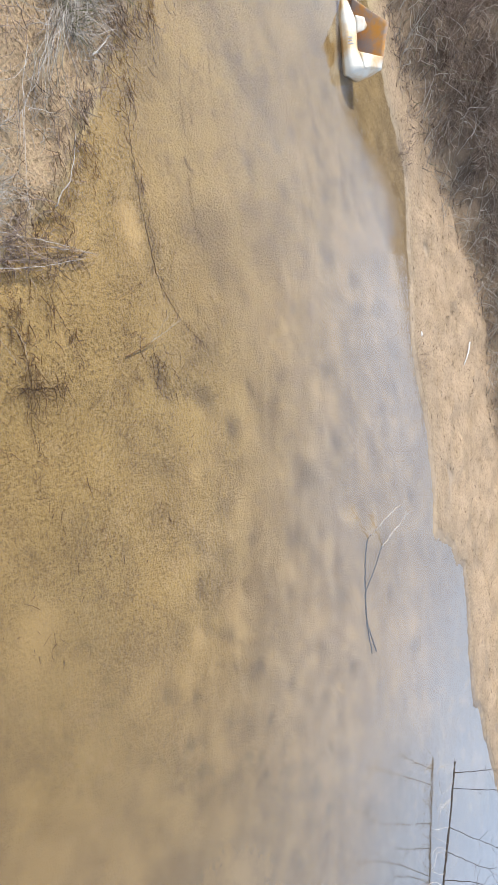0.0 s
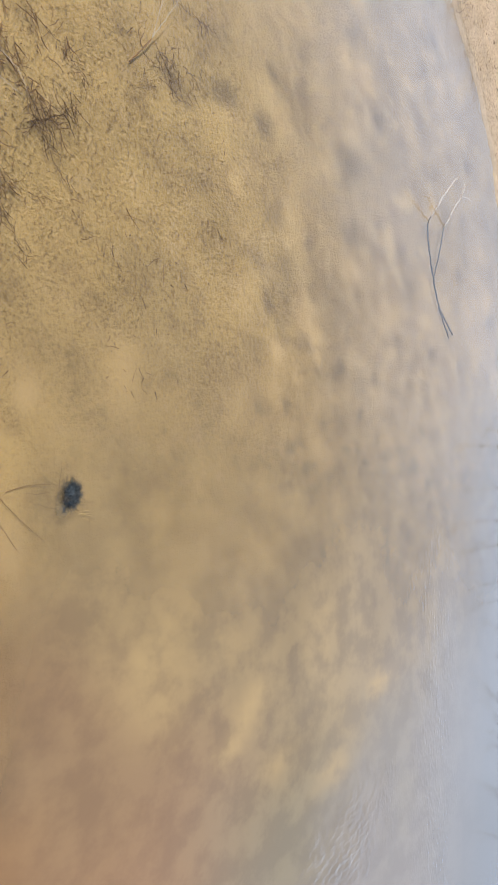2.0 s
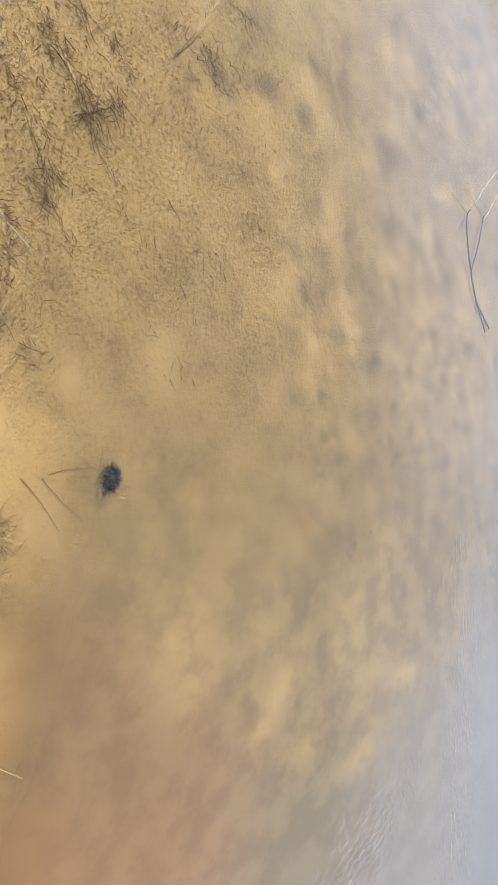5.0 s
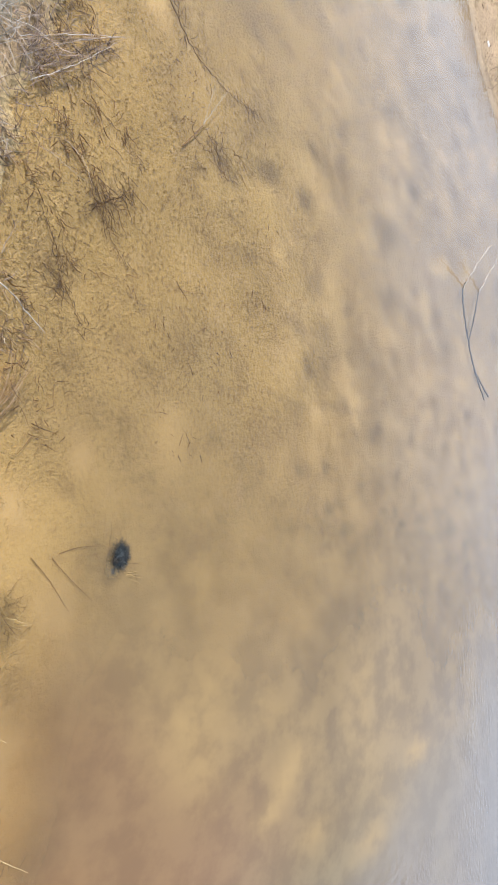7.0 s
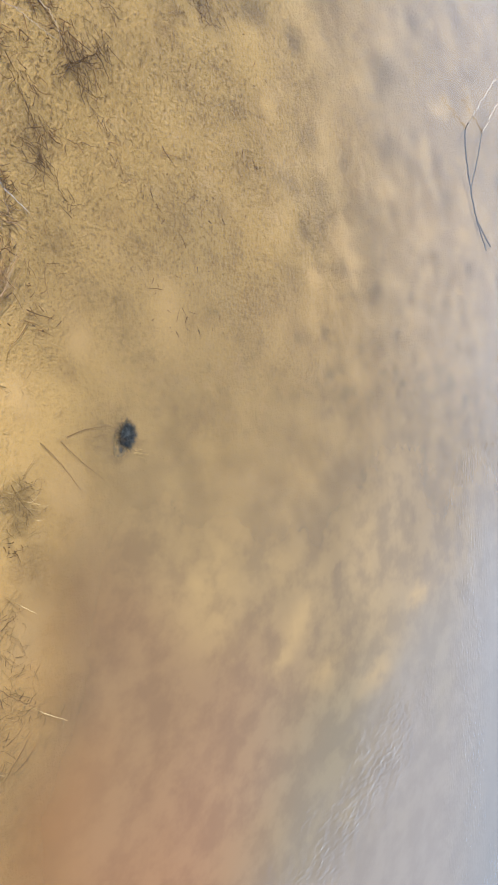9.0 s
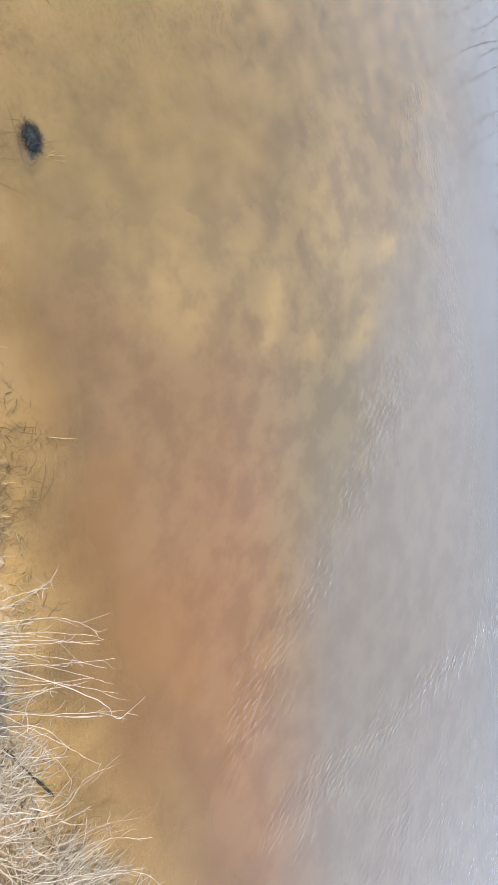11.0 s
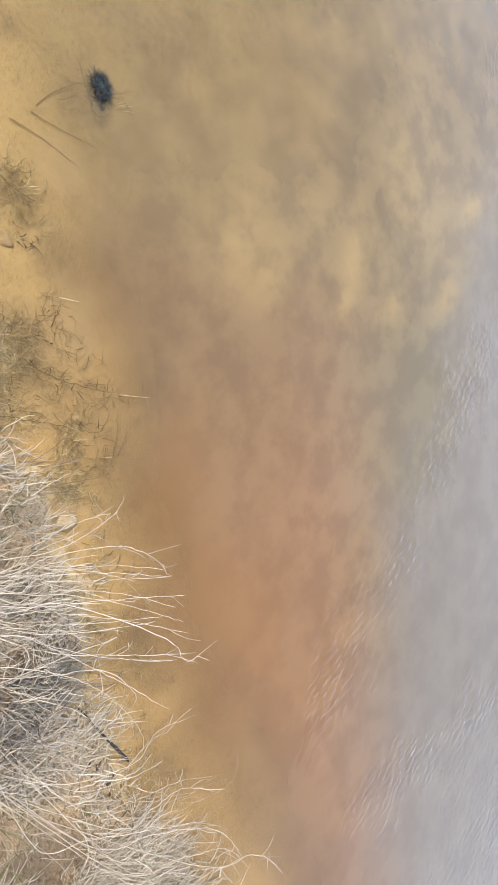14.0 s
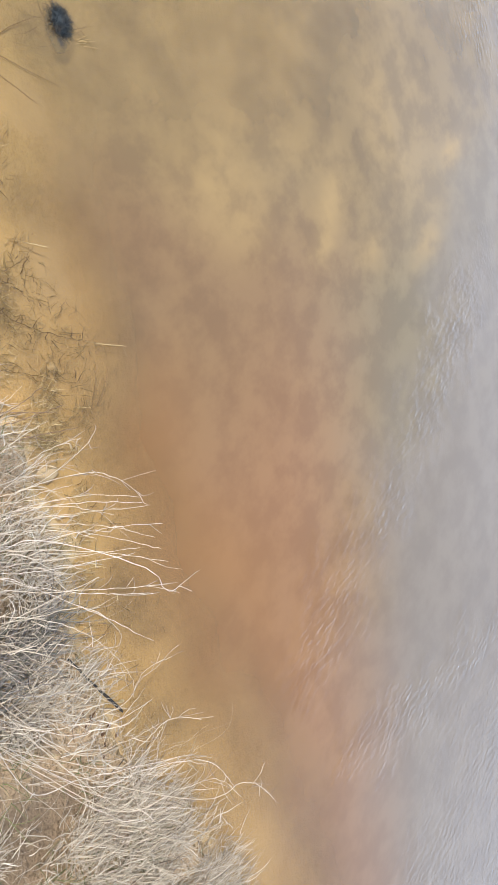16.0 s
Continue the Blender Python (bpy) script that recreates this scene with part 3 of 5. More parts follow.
far_brush()
pale_base = scatter(14000, -7, -1.4, 2.7, 8, lambda x, y, n, f, b: smooth(b, -0.3, 0.1) * (b < 2.5) * (0.2 + 1.2 * np.maximum(fbm(x, y, 0.9, 2), 0) + 0.4 * np.exp(-(b - 0.1) ** 2 / 0.03)))
n = len(pale_base)
tagged(part("bank_grass", blades(pale_base, rng.normal(-1.0, 0.9, n), spread(0.5, 1.2, n), spread(0.3, 1.1, n), spread(0.12, 0.38, n), spread(0.0018, 0.0038, n), 7, 0.34), GREY_STRAW),
       "bleached grey grass bent over the far bank's edge", "grass", kind="stuff")
bits = scatter(3600, -4.8, 0, 2.7, 7.4, lambda x, y, n, f, b: (f > -0.02) * (b < 0.1) * 0.5)
n = len(bits)
tagged(part("beach_litter", blades(bits, spread(0, 6.28, n), spread(1.3, 1.55, n), spread(-0.1, 0.3, n), spread(0.008, 0.04, n), spread(0.0015, 0.004, n), 3, 0.3), LITTER),
       "scraps of dead stalk strewn on the far sand", "litter", kind="stuff")


def tuft(name, place, count, length, material, label, category, radius=0.002, lean=(0.1, 0.9), az=None, spot=0.05, bend=(0.2, 1.2), group=""):
    x, y = place
    b = np.stack([rng.normal(x, spot, count), rng.normal(y, spot, count)], -1)
    b = np.concatenate([b, ground_z(b[:, 0], b[:, 1])[:, None] - 0.004], 1)
    a = spread(0, 6.28, count) if az is None else rng.normal(az[0], az[1], count)
    ob = part(name, blades(b, a, spread(*lean, count), spread(*bend, count), spread(*length, count), spread(0.6, 1.4, count) * radius, 6, 0.2), material)
    return tagged(ob, label, category, group, "stuff")


tuft("weed_tuft", (-3.95, 3.60), 70, (0.03, 0.09), BRUSH, "small dark weed tuft at the far water's edge", "weed", 0.0018, spot=0.07)
tuft("weed_tuft", (-4.2, 3.58), 50, (0.03, 0.09), BRUSH, "small brown weed tuft on the far sand", "weed", 0.0018, spot=0.08)
tuft("weed_tuft", (-2.66, 4.32), 26, (0.03, 0.09), BRUSH, "sparse brown sprig on the far sand", "weed", 0.0018, spot=0.05)


def pebble(name, place, size, material, label, squash=0.6, sink=0.3, turn=0.0):
    bm = bmesh.new()
    bmesh.ops.create_icosphere(bm, subdivisions=3, radius=1)
    seed = rng.uniform(0, 50)
    for v in bm.verts:
        k = 1 + 0.30 * noise.noise(v.co * 1.3 + Vector((seed, 0, 0))) + 0.08 * noise.noise(v.co * 4 + Vector((0, seed, 0)))
        v.co = Vector((v.co.x * size[0], v.co.y * size[1], v.co.z * size[1] * squash)) * k
    for f in bm.faces:
        f.smooth = True
    ob = part(name, bm, material)
    x, y = place
    ob.matrix_basis = pose(x, y, float(ground_z(x, y)) + size[1] * squash * (1 - 2 * sink), 0, 0, turn)
    return tagged(ob, label, "stone")


pebble("pebble", (-2.86, 4.27), (0.020, 0.009), CHALK, "white pebble on the far sand", turn=20)


def pale_stick(name, pts, r0, r1, material, label, category="twig", rough=0.0, count=14):
    z = [(x, y, float(ground_z(x, y)) + h) for x, y, h in pts]
    ob = part(name, stick_mesh(name, [stick(z, r0, r1, count, 6, rough)]), material)
    return tagged(ob, label, category)


pale_stick("driftwood_stick", [(-3.44, 5.26, 0.012), (-3.33, 5.25, 0.015), (-3.2, 5.23, 0.012)], 0.006, 0.0045, CHALK, "white bleached stick on the far sand", "stick", 0.002)


# ---- cut-open plastic container ----
def container():
    base = Vector((-3.63, 2.665, -0.005))
    top = holder("plastic_container", base, "cut-open white plastic container, orange-stained inside, at the water's edge", "container")
    # long axis runs away to the camera's left
    ax = Vector((-0.875, -0.484, 0)).normalized()
    back = Vector((-0.62, 0.78, 0)).normalized()
    L, D, H = 0.45, 0.21, 0.21

    def at(u, v, w):
        return ax * (u * L) + back * (v * D) + Vector((0, 0, w * H))

    def wall(rows, thick, mat, name, label=""):
        bm = bmesh.new()
        grid = [[bm.verts.new(p) for p in r] for r in rows]
        for a, b in zip(grid[:-1], grid[1:]):
            for i in range(len(a) - 1):
                bm.faces.new((a[i], a[i + 1], b[i + 1], b[i]))
        bmesh.ops.subdivide_edges(bm, edges=bm.edges[:], cuts=3, use_grid_fill=True)
        for v in bm.verts:
            v.co += Vector((noise.noise(v.co * 9), noise.noise(v.co * 9 + Vector((5, 0, 0))), noise.noise(v.co * 9 + Vector((0, 7, 0))))) * 0.005
        for f in bm.faces:
            f.smooth = True
        ob = part(name, bm, mat, top, label)
        m = ob.modifiers.new("thickness", "SOLIDIFY")
        m.thickness, m.offset = thick, 0
        return ob

    wall([[at(-0.02, 0.05, -0.05), at(0.3, 0.02, -0.05), at(0.7, 0.04, -0.05), at(1.0, 0.18, -0.05)],
          [at(-0.03, 0.02, 0.20), at(0.3, -0.01, 0.15), at(0.7, 0.01, 0.14), at(1.02, 0.16, 0.05)],
          [at(0.0, 0.24, 0.50), at(0.28, 0.22, 0.36), at(0.66, 0.24, 0.36), at(0.98, 0.3, 0.12)]], 0.006, PLASTIC, "front_wall", "white scuffed plastic wall")
    wall([[at(-0.02, 0.05, -0.05), at(-0.03, 0.5, -0.05), at(-0.02, 1.0, -0.05)],
          [at(-0.03, 0.02, 0.20), at(-0.06, 0.5, 0.36), at(0.0, 1.0, 0.40)],
          [at(0.0, 0.24, 0.50), at(0.01, 0.5, 0.66), at(0.04, 1.0, 0.74)]], 0.006, PLASTIC, "end_wall")
    wall([[at(0.0, 0.24, 0.50), at(0.01, 0.5, 0.66), at(0.04, 1.0, 0.74)],
          [at(0.14, 0.23, 0.43), at(0.12, 0.5, 0.68), at(0.14, 1.0, 0.78)],
          [at(0.24, 0.22, 0.37), at(0.18, 0.5, 0.68), at(0.20, 1.0, 0.80)]], 0.006, PLASTIC, "top_panel", "white plastic left round the cut hole")
    wall([[at(-0.02, 1.0, -0.05), at(0.5, 1.05, -0.05), at(1.0, 0.6, -0.05)],
          [at(0.0, 1.0, 0.40), at(0.55, 1.08, 0.55), at(1.0, 0.6, 0.10)],
          [at(0.04, 1.0, 0.74), at(0.62, 1.02, 1.05), at(1.0, 0.55, 0.24)]], 0.006, RUST, "back_wall", "orange-stained plastic wall")
    wall([[at(1.0, 0.1, -0.05), at(1.02, 0.35, -0.05), at(1.0, 0.6, -0.05)],
          [at(0.98, 0.3, 0.12), at(1.02, 0.4, 0.18), at(1.0, 0.55, 0.24)]], 0.006, RUST, "torn_end")
    wall([[at(0.02, 0.16, 0.03), at(0.5, 0.14, 0.03), at(1.0, 0.22, 0.03)],
          [at(-0.04, 0.5, 0.02), at(0.5, 0.5, 0.02), at(1.0, 0.4, 0.02)],
          [at(-0.02, 1.0, 0.03), at(0.5, 1.05, 0.03), at(1.0, 0.6, 0.03)]], 0.006, RUST, "bottom", "tan stained plastic floor")
    # a folded flap over the cut edge
    wall([[at(0.48, 0.23, 0.36), at(0.58, 0.23, 0.36), at(0.72, 0.24, 0.355)],
          [at(0.50, 0.34, 0.52), at(0.58, 0.36, 0.58), at(0.68, 0.36, 0.56)],
          [at(0.53, 0.46, 0.52), at(0.58, 0.50, 0.58), at(0.64, 0.48, 0.54)]], 0.006, PLASTIC, "flap", "folded white plastic flap")
    for u, wd in ((0.34, 0.26), (0.38, 0.20), (0.42, 0.24)):
        bm = bmesh.new()
        q = [at(u, 0.03, 0.19), at(u + 0.015, 0.03, 0.19), at(u + 0.015, 0.12 + 0.2 * wd, 0.19 + wd * 0.4), at(u, 0.12 + 0.2 * wd, 0.19 + wd * 0.4)]
        bm.faces.new([bm.verts.new(p + back * -0.014) for p in q])
        bmesh.ops.solidify(bm, geom=bm.faces[:], thickness=0.002)
        part("print_bar", bm, GREYMARK, top, "faded grey print")


container()


# ---- fallen dead trees ----
def fallen_tree(pts, r0, r1, limbs, label):
    top = holder("fallen_tree", pts[0], label, "dead tree", "fallen trees in the pond")
    path = curve_path(pts, 40)
    tr = part("trunk", stick_mesh("trunk", [stick(pts, r0, r1, 40, 9, 0.002)]), BARK)
    under(tr, top)
    for at, height, drift, lean, mat in limbs:
        p = path[int(at * 39)]
        h = height * (0.9 if pts[0][0] < 1 else 0.55)
        drift = drift * (1.0 if pts[0][0] < 1 else 0.6)
        c = rng.normal(0, 0.03)
        a = [p, p + np.array((drift * 0.2 + c, lean * 0.4, h * 0.36)), p + np.array((drift * 0.75 + c, lean * 0.9, h * 0.76)), p + np.array((drift * 1.3 - c, lean * 1.1, h))]
        sticks = [stick(a, 0.0026 if mat is BARK else 0.0018, 0.0010, 18, 5, 0.002)]
        way = curve_path(a, 18)
        for _ in range(int(30 * abs(h))):
            k = int(rng.integers(5, 17))
            q = way[k]
            d = np.array((rng.normal(0, 0.05), rng.normal(0, 0.04), rng.uniform(0.0, 0.06)))
            sticks.append(stick([q, q + d * 0.6, q + d + np.array((0, 0, 0.015))], 0.0011, 0.0006, 5, 4, 0.002))
        under(part("limb", stick_mesh("limb", sticks), mat, None, "bleached bare limb" if mat is PALE else ""), top)
    return top


fallen_tree([(-0.19, 5.52, 0.075), (0.3, 5.51, 0.058), (0.7, 5.50, 0.034), (1.12, 5.48, 0.0), (1.35, 5.46, -0.04)], 0.0055, 0.010,
            [(0.06, 0.30, -0.05, 0.02, BARK), (0.12, 0.55, -0.04, 0.0, BARK), (0.23, 0.55, 0.03, 0.02, BARK), (0.29, 0.33, 0.04, 0.1, BARK), (0.39, 0.72, 0.09, 0.0, BARK),
             (0.42, 0.36, 0.06, 0.05, BARK), (0.47, 0.60, 0.10, 0.0, BARK), (0.62, 0.70, 0.14, 0.0, BARK), (0.70, 0.65, 0.15, 0.0, BARK), (0.82, 0.42, 0.05, 0.0, BARK),
             (0.01, 0.02, -0.03, -0.16, PALE), (0.04, 0.0, 0.05, -0.22, PALE), (0.08, -0.02, 0.06, -0.24, PALE), (0.13, -0.02, 0.05, -0.22, PALE), (0.20, -0.02, 0.04, -0.20, PALE), (0.30, -0.02, 0.02, -0.24, PALE),
             (0.42, -0.02, 0.12, -0.45, PALE), (0.52, 0.03, 0.10, -0.20, PALE), (0.72, 0.10, -0.1, -0.25, PALE)] + [(0.03 + 0.05 * k, -0.055 + 0.004 * k, 0.03 * (-1) ** k, -0.16 - 0.05 * (k % 3), PALE) for k in range(11)],
            "bare fallen sapling lying over still water with upright limbs")
fallen_tree([(1.62, 5.43, 0.02), (1.82, 5.40, 0.012), (2.22, 5.35, 0.014), (2.82, 5.21, 0.02), (4.4, 4.9, 0.05)], 0.003, 0.011,
            [(0.0, 0.10, -0.10, 0.05, BARK), (0.04, 0.17, -0.22, 0.0, BARK), (0.08, 0.28, -0.26, 0.05, BARK), (0.09, 0.20, -0.22, -0.05, BARK), (0.10, 0.37, -0.03, -0.05, PALE),
             (0.15, 0.47, -0.20, 0.0, BARK), (0.19, 0.30, -0.10, 0.05, BARK), (0.22, 0.30, -0.15, 0.0, BARK), (0.25, 0.70, -0.24, 0.0, BARK), (0.28, 0.66, -0.2, 0.05, BARK),
             (0.31, 0.60, -0.14, 0.0, BARK), (0.33, 0.62, -0.22, -0.05, BARK), (0.38, 0.37, 0.0, 0.0, BARK), (0.42, 0.60, -0.15, 0.0, BARK), (0.48, 0.66, -0.1, 0.05, BARK),
             (0.55, 0.5, 0.12, 0.0, BARK), (0.62, 0.7, -0.2, 0.0, BARK), (0.72, 0.62, -0.15, 0.0, BARK), (0.85, 0.7, -0.2, 0.0, BARK), (0.95, 0.6, 0.1, 0.0, BARK)],
            "long bare fallen tree half sunk along the water line")
lone = stick_mesh("bare_branch", [stick([(1.33, 5.42, -0.05), (1.33, 5.42, 0.05), (1.40, 5.42, 0.18), (1.47, 5.42, 0.30)], 0.005, 0.002, 14, 5, 0.004)])
tagged(part("bare_branch", lone, BARK), "thin bare branch arching out of the water", "branch")
chip = stick_mesh("floating_stick", [stick([(1.77, 4.60, 0.002), (1.80, 4.70, 0.008), (1.84, 4.82, 0.004)], 0.006, 0.003, 10, 6, 0.001)])
tagged(part("floating_stick", chip, BLACKWOOD), "short dark stick afloat on the open water", "stick")

# half-sunk forked branch
fork = holder("sunken_branch", (-0.62, 4.14, -0.06), "dark forked branch lying under water with pale tips above it", "branch")
under(part("main_stem", stick_mesh("main_stem", [stick([(-0.61, 4.16, -0.035), (-0.73, 3.98, -0.035), (-0.88, 3.89, -0.03), (-1.02, 3.82, -0.02), (-1.13, 3.78, -0.005), (-1.17, 3.78, 0.015)], 0.0046, 0.0034, 34, 6, 0.0016),
                                                 stick([(-0.58, 4.10, -0.035), (-0.66, 4.03, -0.035), (-0.74, 3.97, -0.035)], 0.003, 0.004, 10, 5, 0.002)]), BLACKWOOD), fork)
under(part("side_stem", stick_mesh("side_stem", [stick([(-0.87, 3.89, -0.03), (-1.02, 3.96, -0.02), (-1.17, 4.0, -0.005), (-1.2, 4.01, 0.01)], 0.0036, 0.003, 24, 6, 0.0016)]), BLACKWOOD), fork)
under(part("bare_tip", stick_mesh("bare_tip", [stick([(-1.15, 3.775, 0.005), (-1.22, 3.79, 0.05), (-1.29, 3.80, 0.10), (-1.36, 3.815, 0.145)], 0.0045, 0.0022, 16, 5, 0.004),
                                               stick([(-1.34, 3.81, 0.13), (-1.36, 3.83, 0.16)], 0.004, 0.003, 4, 5)]), PALE, None, "bleached branch tip"), fork)
under(part("bare_tip", stick_mesh("bare_tip", [stick([(-1.18, 4.0, 0.0), (-1.27, 4.02, 0.045), (-1.34, 4.05, 0.09), (-1.33, 4.10, 0.12)], 0.0042, 0.002, 14, 5, 0.004),
                                               stick([(-1.33, 4.04, 0.085), (-1.39, 4.04, 0.11), (-1.40, 4.05, 0.14)], 0.004, 0.002, 8, 5, 0.004),
                                               stick([(-1.36, 4.04, 0.10), (-1.42, 4.06, 0.10)], 0.003, 0.002, 6, 5, 0.003)]), PALE, None, "bleached branch tip"), fork)


# ---- sunken litter near the shore ----
def bed_litter(count, x0, x1, y0, y1, reach, length, radius, label, rough, lift=0.003, mat=SUNKEN, az=None):
    b = scatter(count, x0, x1, y0, y1, lambda x, y, n, f, g: (n < 0.08) * np.exp(np.minimum(n, 0) / reach) * np.clip((0.30 if rough < 1 else 0.02) + rough * fbm(x, y, 4.2, 3), 0, 1))
    b[:, 2] += lift
    n = len(b)
    a = spread(0, 6.28, n) if az is None else rng.normal(az, 1.2, n)
    return tagged(part("sunken_litter", blades(b, a, spread(1.25, 1.6, n), spread(-0.15, 0.35, n), spread(*length, n), spread(*radius, n), 4, 0.14), mat), label, "litter", kind="stuff")


bed_litter(13000, -2.8, 0.0, 0.8, 2.6, 0.34, (0.006, 0.024), (0.0010, 0.0024), "sunken brown leaf scraps on the near bed", 1.7, az=0.6)
bed_litter(5000, -2.8, 0.0, 0.8, 2.2, 0.26, (0.02, 0.09), (0.0009, 0.0018), "sunken brown stalks on the near bed", 1.6, az=0.6)
bed_litter(9000, -0.3, 1.7, 0.6, 1.6, 0.10, (0.008, 0.045), (0.0006, 0.0014), "sunken olive grass scraps along the near shore", 2.6, mat=OLIVE)
bed_litter(15000, -2.8, 0.4, 1.0, 3.4, 1.1, (0.002, 0.006), (0.0004, 0.0010), "fine dark crumbs settled on the sandy bed", 0.6)

# ---- sunken roots, stems and the dark clump ----
def bed(x, y, up=0.004):
    return (x, y, float(ground_z(x, y)) + up)


def sunken_stem(pts, r0, r1, label, hairs=0, mat=ROOT, name="sunken_twig", hair=0.06, rough=0.0005, lift=0.004):
    path = [bed(x, y, lift) for x, y in pts]
    top = holder(name, path[0], label, "stem")
    under(part("stem", stick_mesh("stem", [stick(path, r0 * (0.28 if hairs else 0.38), r1 * (0.22 if hairs else 0.30), 30, 5, rough * (4 if hairs else 1))]), mat), top)
    if hairs:
        way = curve_path(path, 40)
        k = rng.integers(2, 39, hairs)
        b = way[k] + rng.normal(0, 0.012, (hairs, 3)) * (1, 1, 0)
        v = blades(b, spread(0, 6.28, hairs), spread(1.2, 1.55, hairs), spread(0, 0.3, hairs), spread(0.1, 1.0, hairs) ** 1.6 * hair * 1.3, spread(0.0006, 0.0014, hairs), 4, 0.35)
        under(part("rootlet_fringe", v, mat, None, "fine brown rootlets"), top)["kind"] = "stuff"
    return top


sunken_stem([(-1.48, 1.56), (-1.36, 1.68), (-1.31, 1.80), (-1.30, 1.92), (-1.30, 2.04)], 0.005, 0.003, "dark sunken root with fine rootlets on the sandy bed", 90)
sunken_stem([(-1.86, 1.30), (-1.72, 1.36), (-1.58, 1.46), (-1.48, 1.56)], 0.003, 0.004, "dark sunken root lying along the bed", 40)
sunken_stem([(-2.30, 1.47), (-2.20, 1.50), (-2.08, 1.56), (-2.0, 1.63)], 0.0035, 0.003, "thin dark sunken stalk on the bed", 10)
sunken_stem([(-1.92, 1.66), (-1.80, 1.74), (-1.66, 1.86)], 0.003, 0.002, "thin dark sunken stalk among silt", 20)
sunken_stem([(-0.66, 1.30), (-0.72, 1.40), (-0.78, 1.46)], 0.006, 0.003, "dark rotten stem with rootlets under water", 70, hair=0.07)
sunken_stem([(-0.80, 1.24), (-0.70, 1.33), (-0.60, 1.38), (-0.52, 1.45)], 0.004, 0.002, "dark rotten root on the near bed", 50, hair=0.06)
sunken_stem([(-0.95, 1.30), (-0.90, 1.42), (-0.84, 1.50)], 0.003, 0.002, "thin dark root on the near bed", 30, hair=0.05)
sunken_stem([(-0.45, 1.16), (-0.40, 1.24), (-0.30, 1.30)], 0.004, 0.002, "short dark root on the near bed", 40, hair=0.05)
sunken_stem([(-0.60, 1.14), (-0.50, 1.20), (-0.38, 1.22)], 0.003, 0.002, "dark fibrous root near the shore", 50, hair=0.05)

ring = holder("root_ring", bed(-1.05, 1.85), "tangle of curled dark roots sunk on sand", "root")
for turn, rad, cx, cy in ((0.2, 0.055, -1.03, 1.82), (2.4, 0.06, -1.04, 1.90), (4.0, 0.05, -1.08, 1.76)):
    a = [bed(cx + rad * math.cos(turn + k * 0.9), cy + rad * 1.15 * math.sin(turn + k * 0.9), 0.006) for k in range(6)]
    under(part("curl", stick_mesh("curl", [stick(a, 0.0012, 0.0008, 24, 5, 0.003)]), ROOT), ring)
n = 80
b = np.stack([rng.normal(-1.06, 0.06, n), rng.normal(1.82, 0.09, n)], -1)
b = np.concatenate([b, ground_z(b[:, 0], b[:, 1])[:, None] + 0.003], 1)
under(part("rootlet_fringe", blades(b, spread(0, 6.28, n), spread(1.1, 1.5, n), spread(0, 0.4, n), spread(0.02, 0.07, n), spread(0.0006, 0.0013, n), 4, 0.35), ROOT), ring)["kind"] = "stuff"
twig = holder("sunken_twig", bed(-1.0, 1.65), "forked twig with pale tips rising from the water", "twig")
under(part("lower_stem", stick_mesh("lower_stem", [stick([bed(-0.99, 1.65, 0.006), bed(-1.05, 1.70, 0.012), bed(-1.10, 1.735, 0.02)], 0.0024, 0.002, 12, 5, 0.001)]), SUNKEN), twig)
for tip in ((-1.27, 1.835), (-1.245, 1.765)):
    mid = (0.5 * (-1.10 + tip[0]), 0.5 * (1.735 + tip[1]))
    under(part("pale_tip", stick_mesh("pale_tip", [stick([bed(-1.10, 1.735, 0.02), (*mid, -0.004), (*tip, 0.008)], 0.0013, 0.0007, 12, 5, 0.001)]), PALE, None, "bleached twig tip"), twig)

# blue-black clump with stalks round it
clump = holder("algae_clump", bed(0.278, 1.421), "blue-black sunken algae clump with straw at its foot", "clump")
for lobe, size, at, turn in (("mass", (0.034, 0.025, 0.019), (-0.008, 0.004, 0.015), -27), ("lower_mass", (0.022, 0.018, 0.010), (0.026, -0.016, 0.016), 10)):
    bm = bmesh.new()
    bmesh.ops.create_icosphere(bm, subdivisions=5, radius=1)
    for v in bm.verts:
        k = 1 + 0.20 * noise.noise(v.co * 1.6) + 0.14 * noise.noise(v.co * 5) + 0.20 * noise.noise(v.co * 13) + 0.14 * noise.noise(v.co * 30)
        v.co = Vector((v.co.x * size[0], v.co.y * size[1], v.co.z * size[2])) * k
    for f in bm.faces:
        f.smooth = True
    part(lobe, bm, MUCK, clump).matrix_basis = pose(*at, 0, 0, turn)
n = 1500
ang, far_out = spread(0, 6.28, n), np.sqrt(rng.random(n))
u, v = 0.036 * far_out * np.cos(ang), 0.026 * far_out * np.sin(ang)
b = np.stack([0.269 + 0.89 * u + 0.45 * v, 1.425 - 0.45 * u + 0.89 * v, float(ground_z(0.278, 1.421)) + 0.013 + 0.017 * np.sqrt(1 - 0.95 * far_out ** 2)], -1)
under(part("filament_fuzz", blades(b, ang - 0.47, 0.3 + 1.1 * far_out, spread(0.1, 0.8, n), spread(0.005, 0.024, n), spread(0.0003, 0.0008, n), 4, 0.3), MUCK), clump)["kind"] = "stuff"
n = 30
b = np.stack([rng.normal(0.285, 0.03, n), rng.normal(1.42, 0.03, n)], -1)
b = np.concatenate([b, ground_z(b[:, 0], b[:, 1])[:, None] + 0.003], 1)
under(part("fringe", blades(b, spread(0, 6.28, n), spread(1.3, 1.5, n), spread(0, 0.3, n), spread(0.03, 0.10, n), spread(0.0004, 0.0009, n), 5, 0.15), SUNKEN), clump)["kind"] = "stuff"
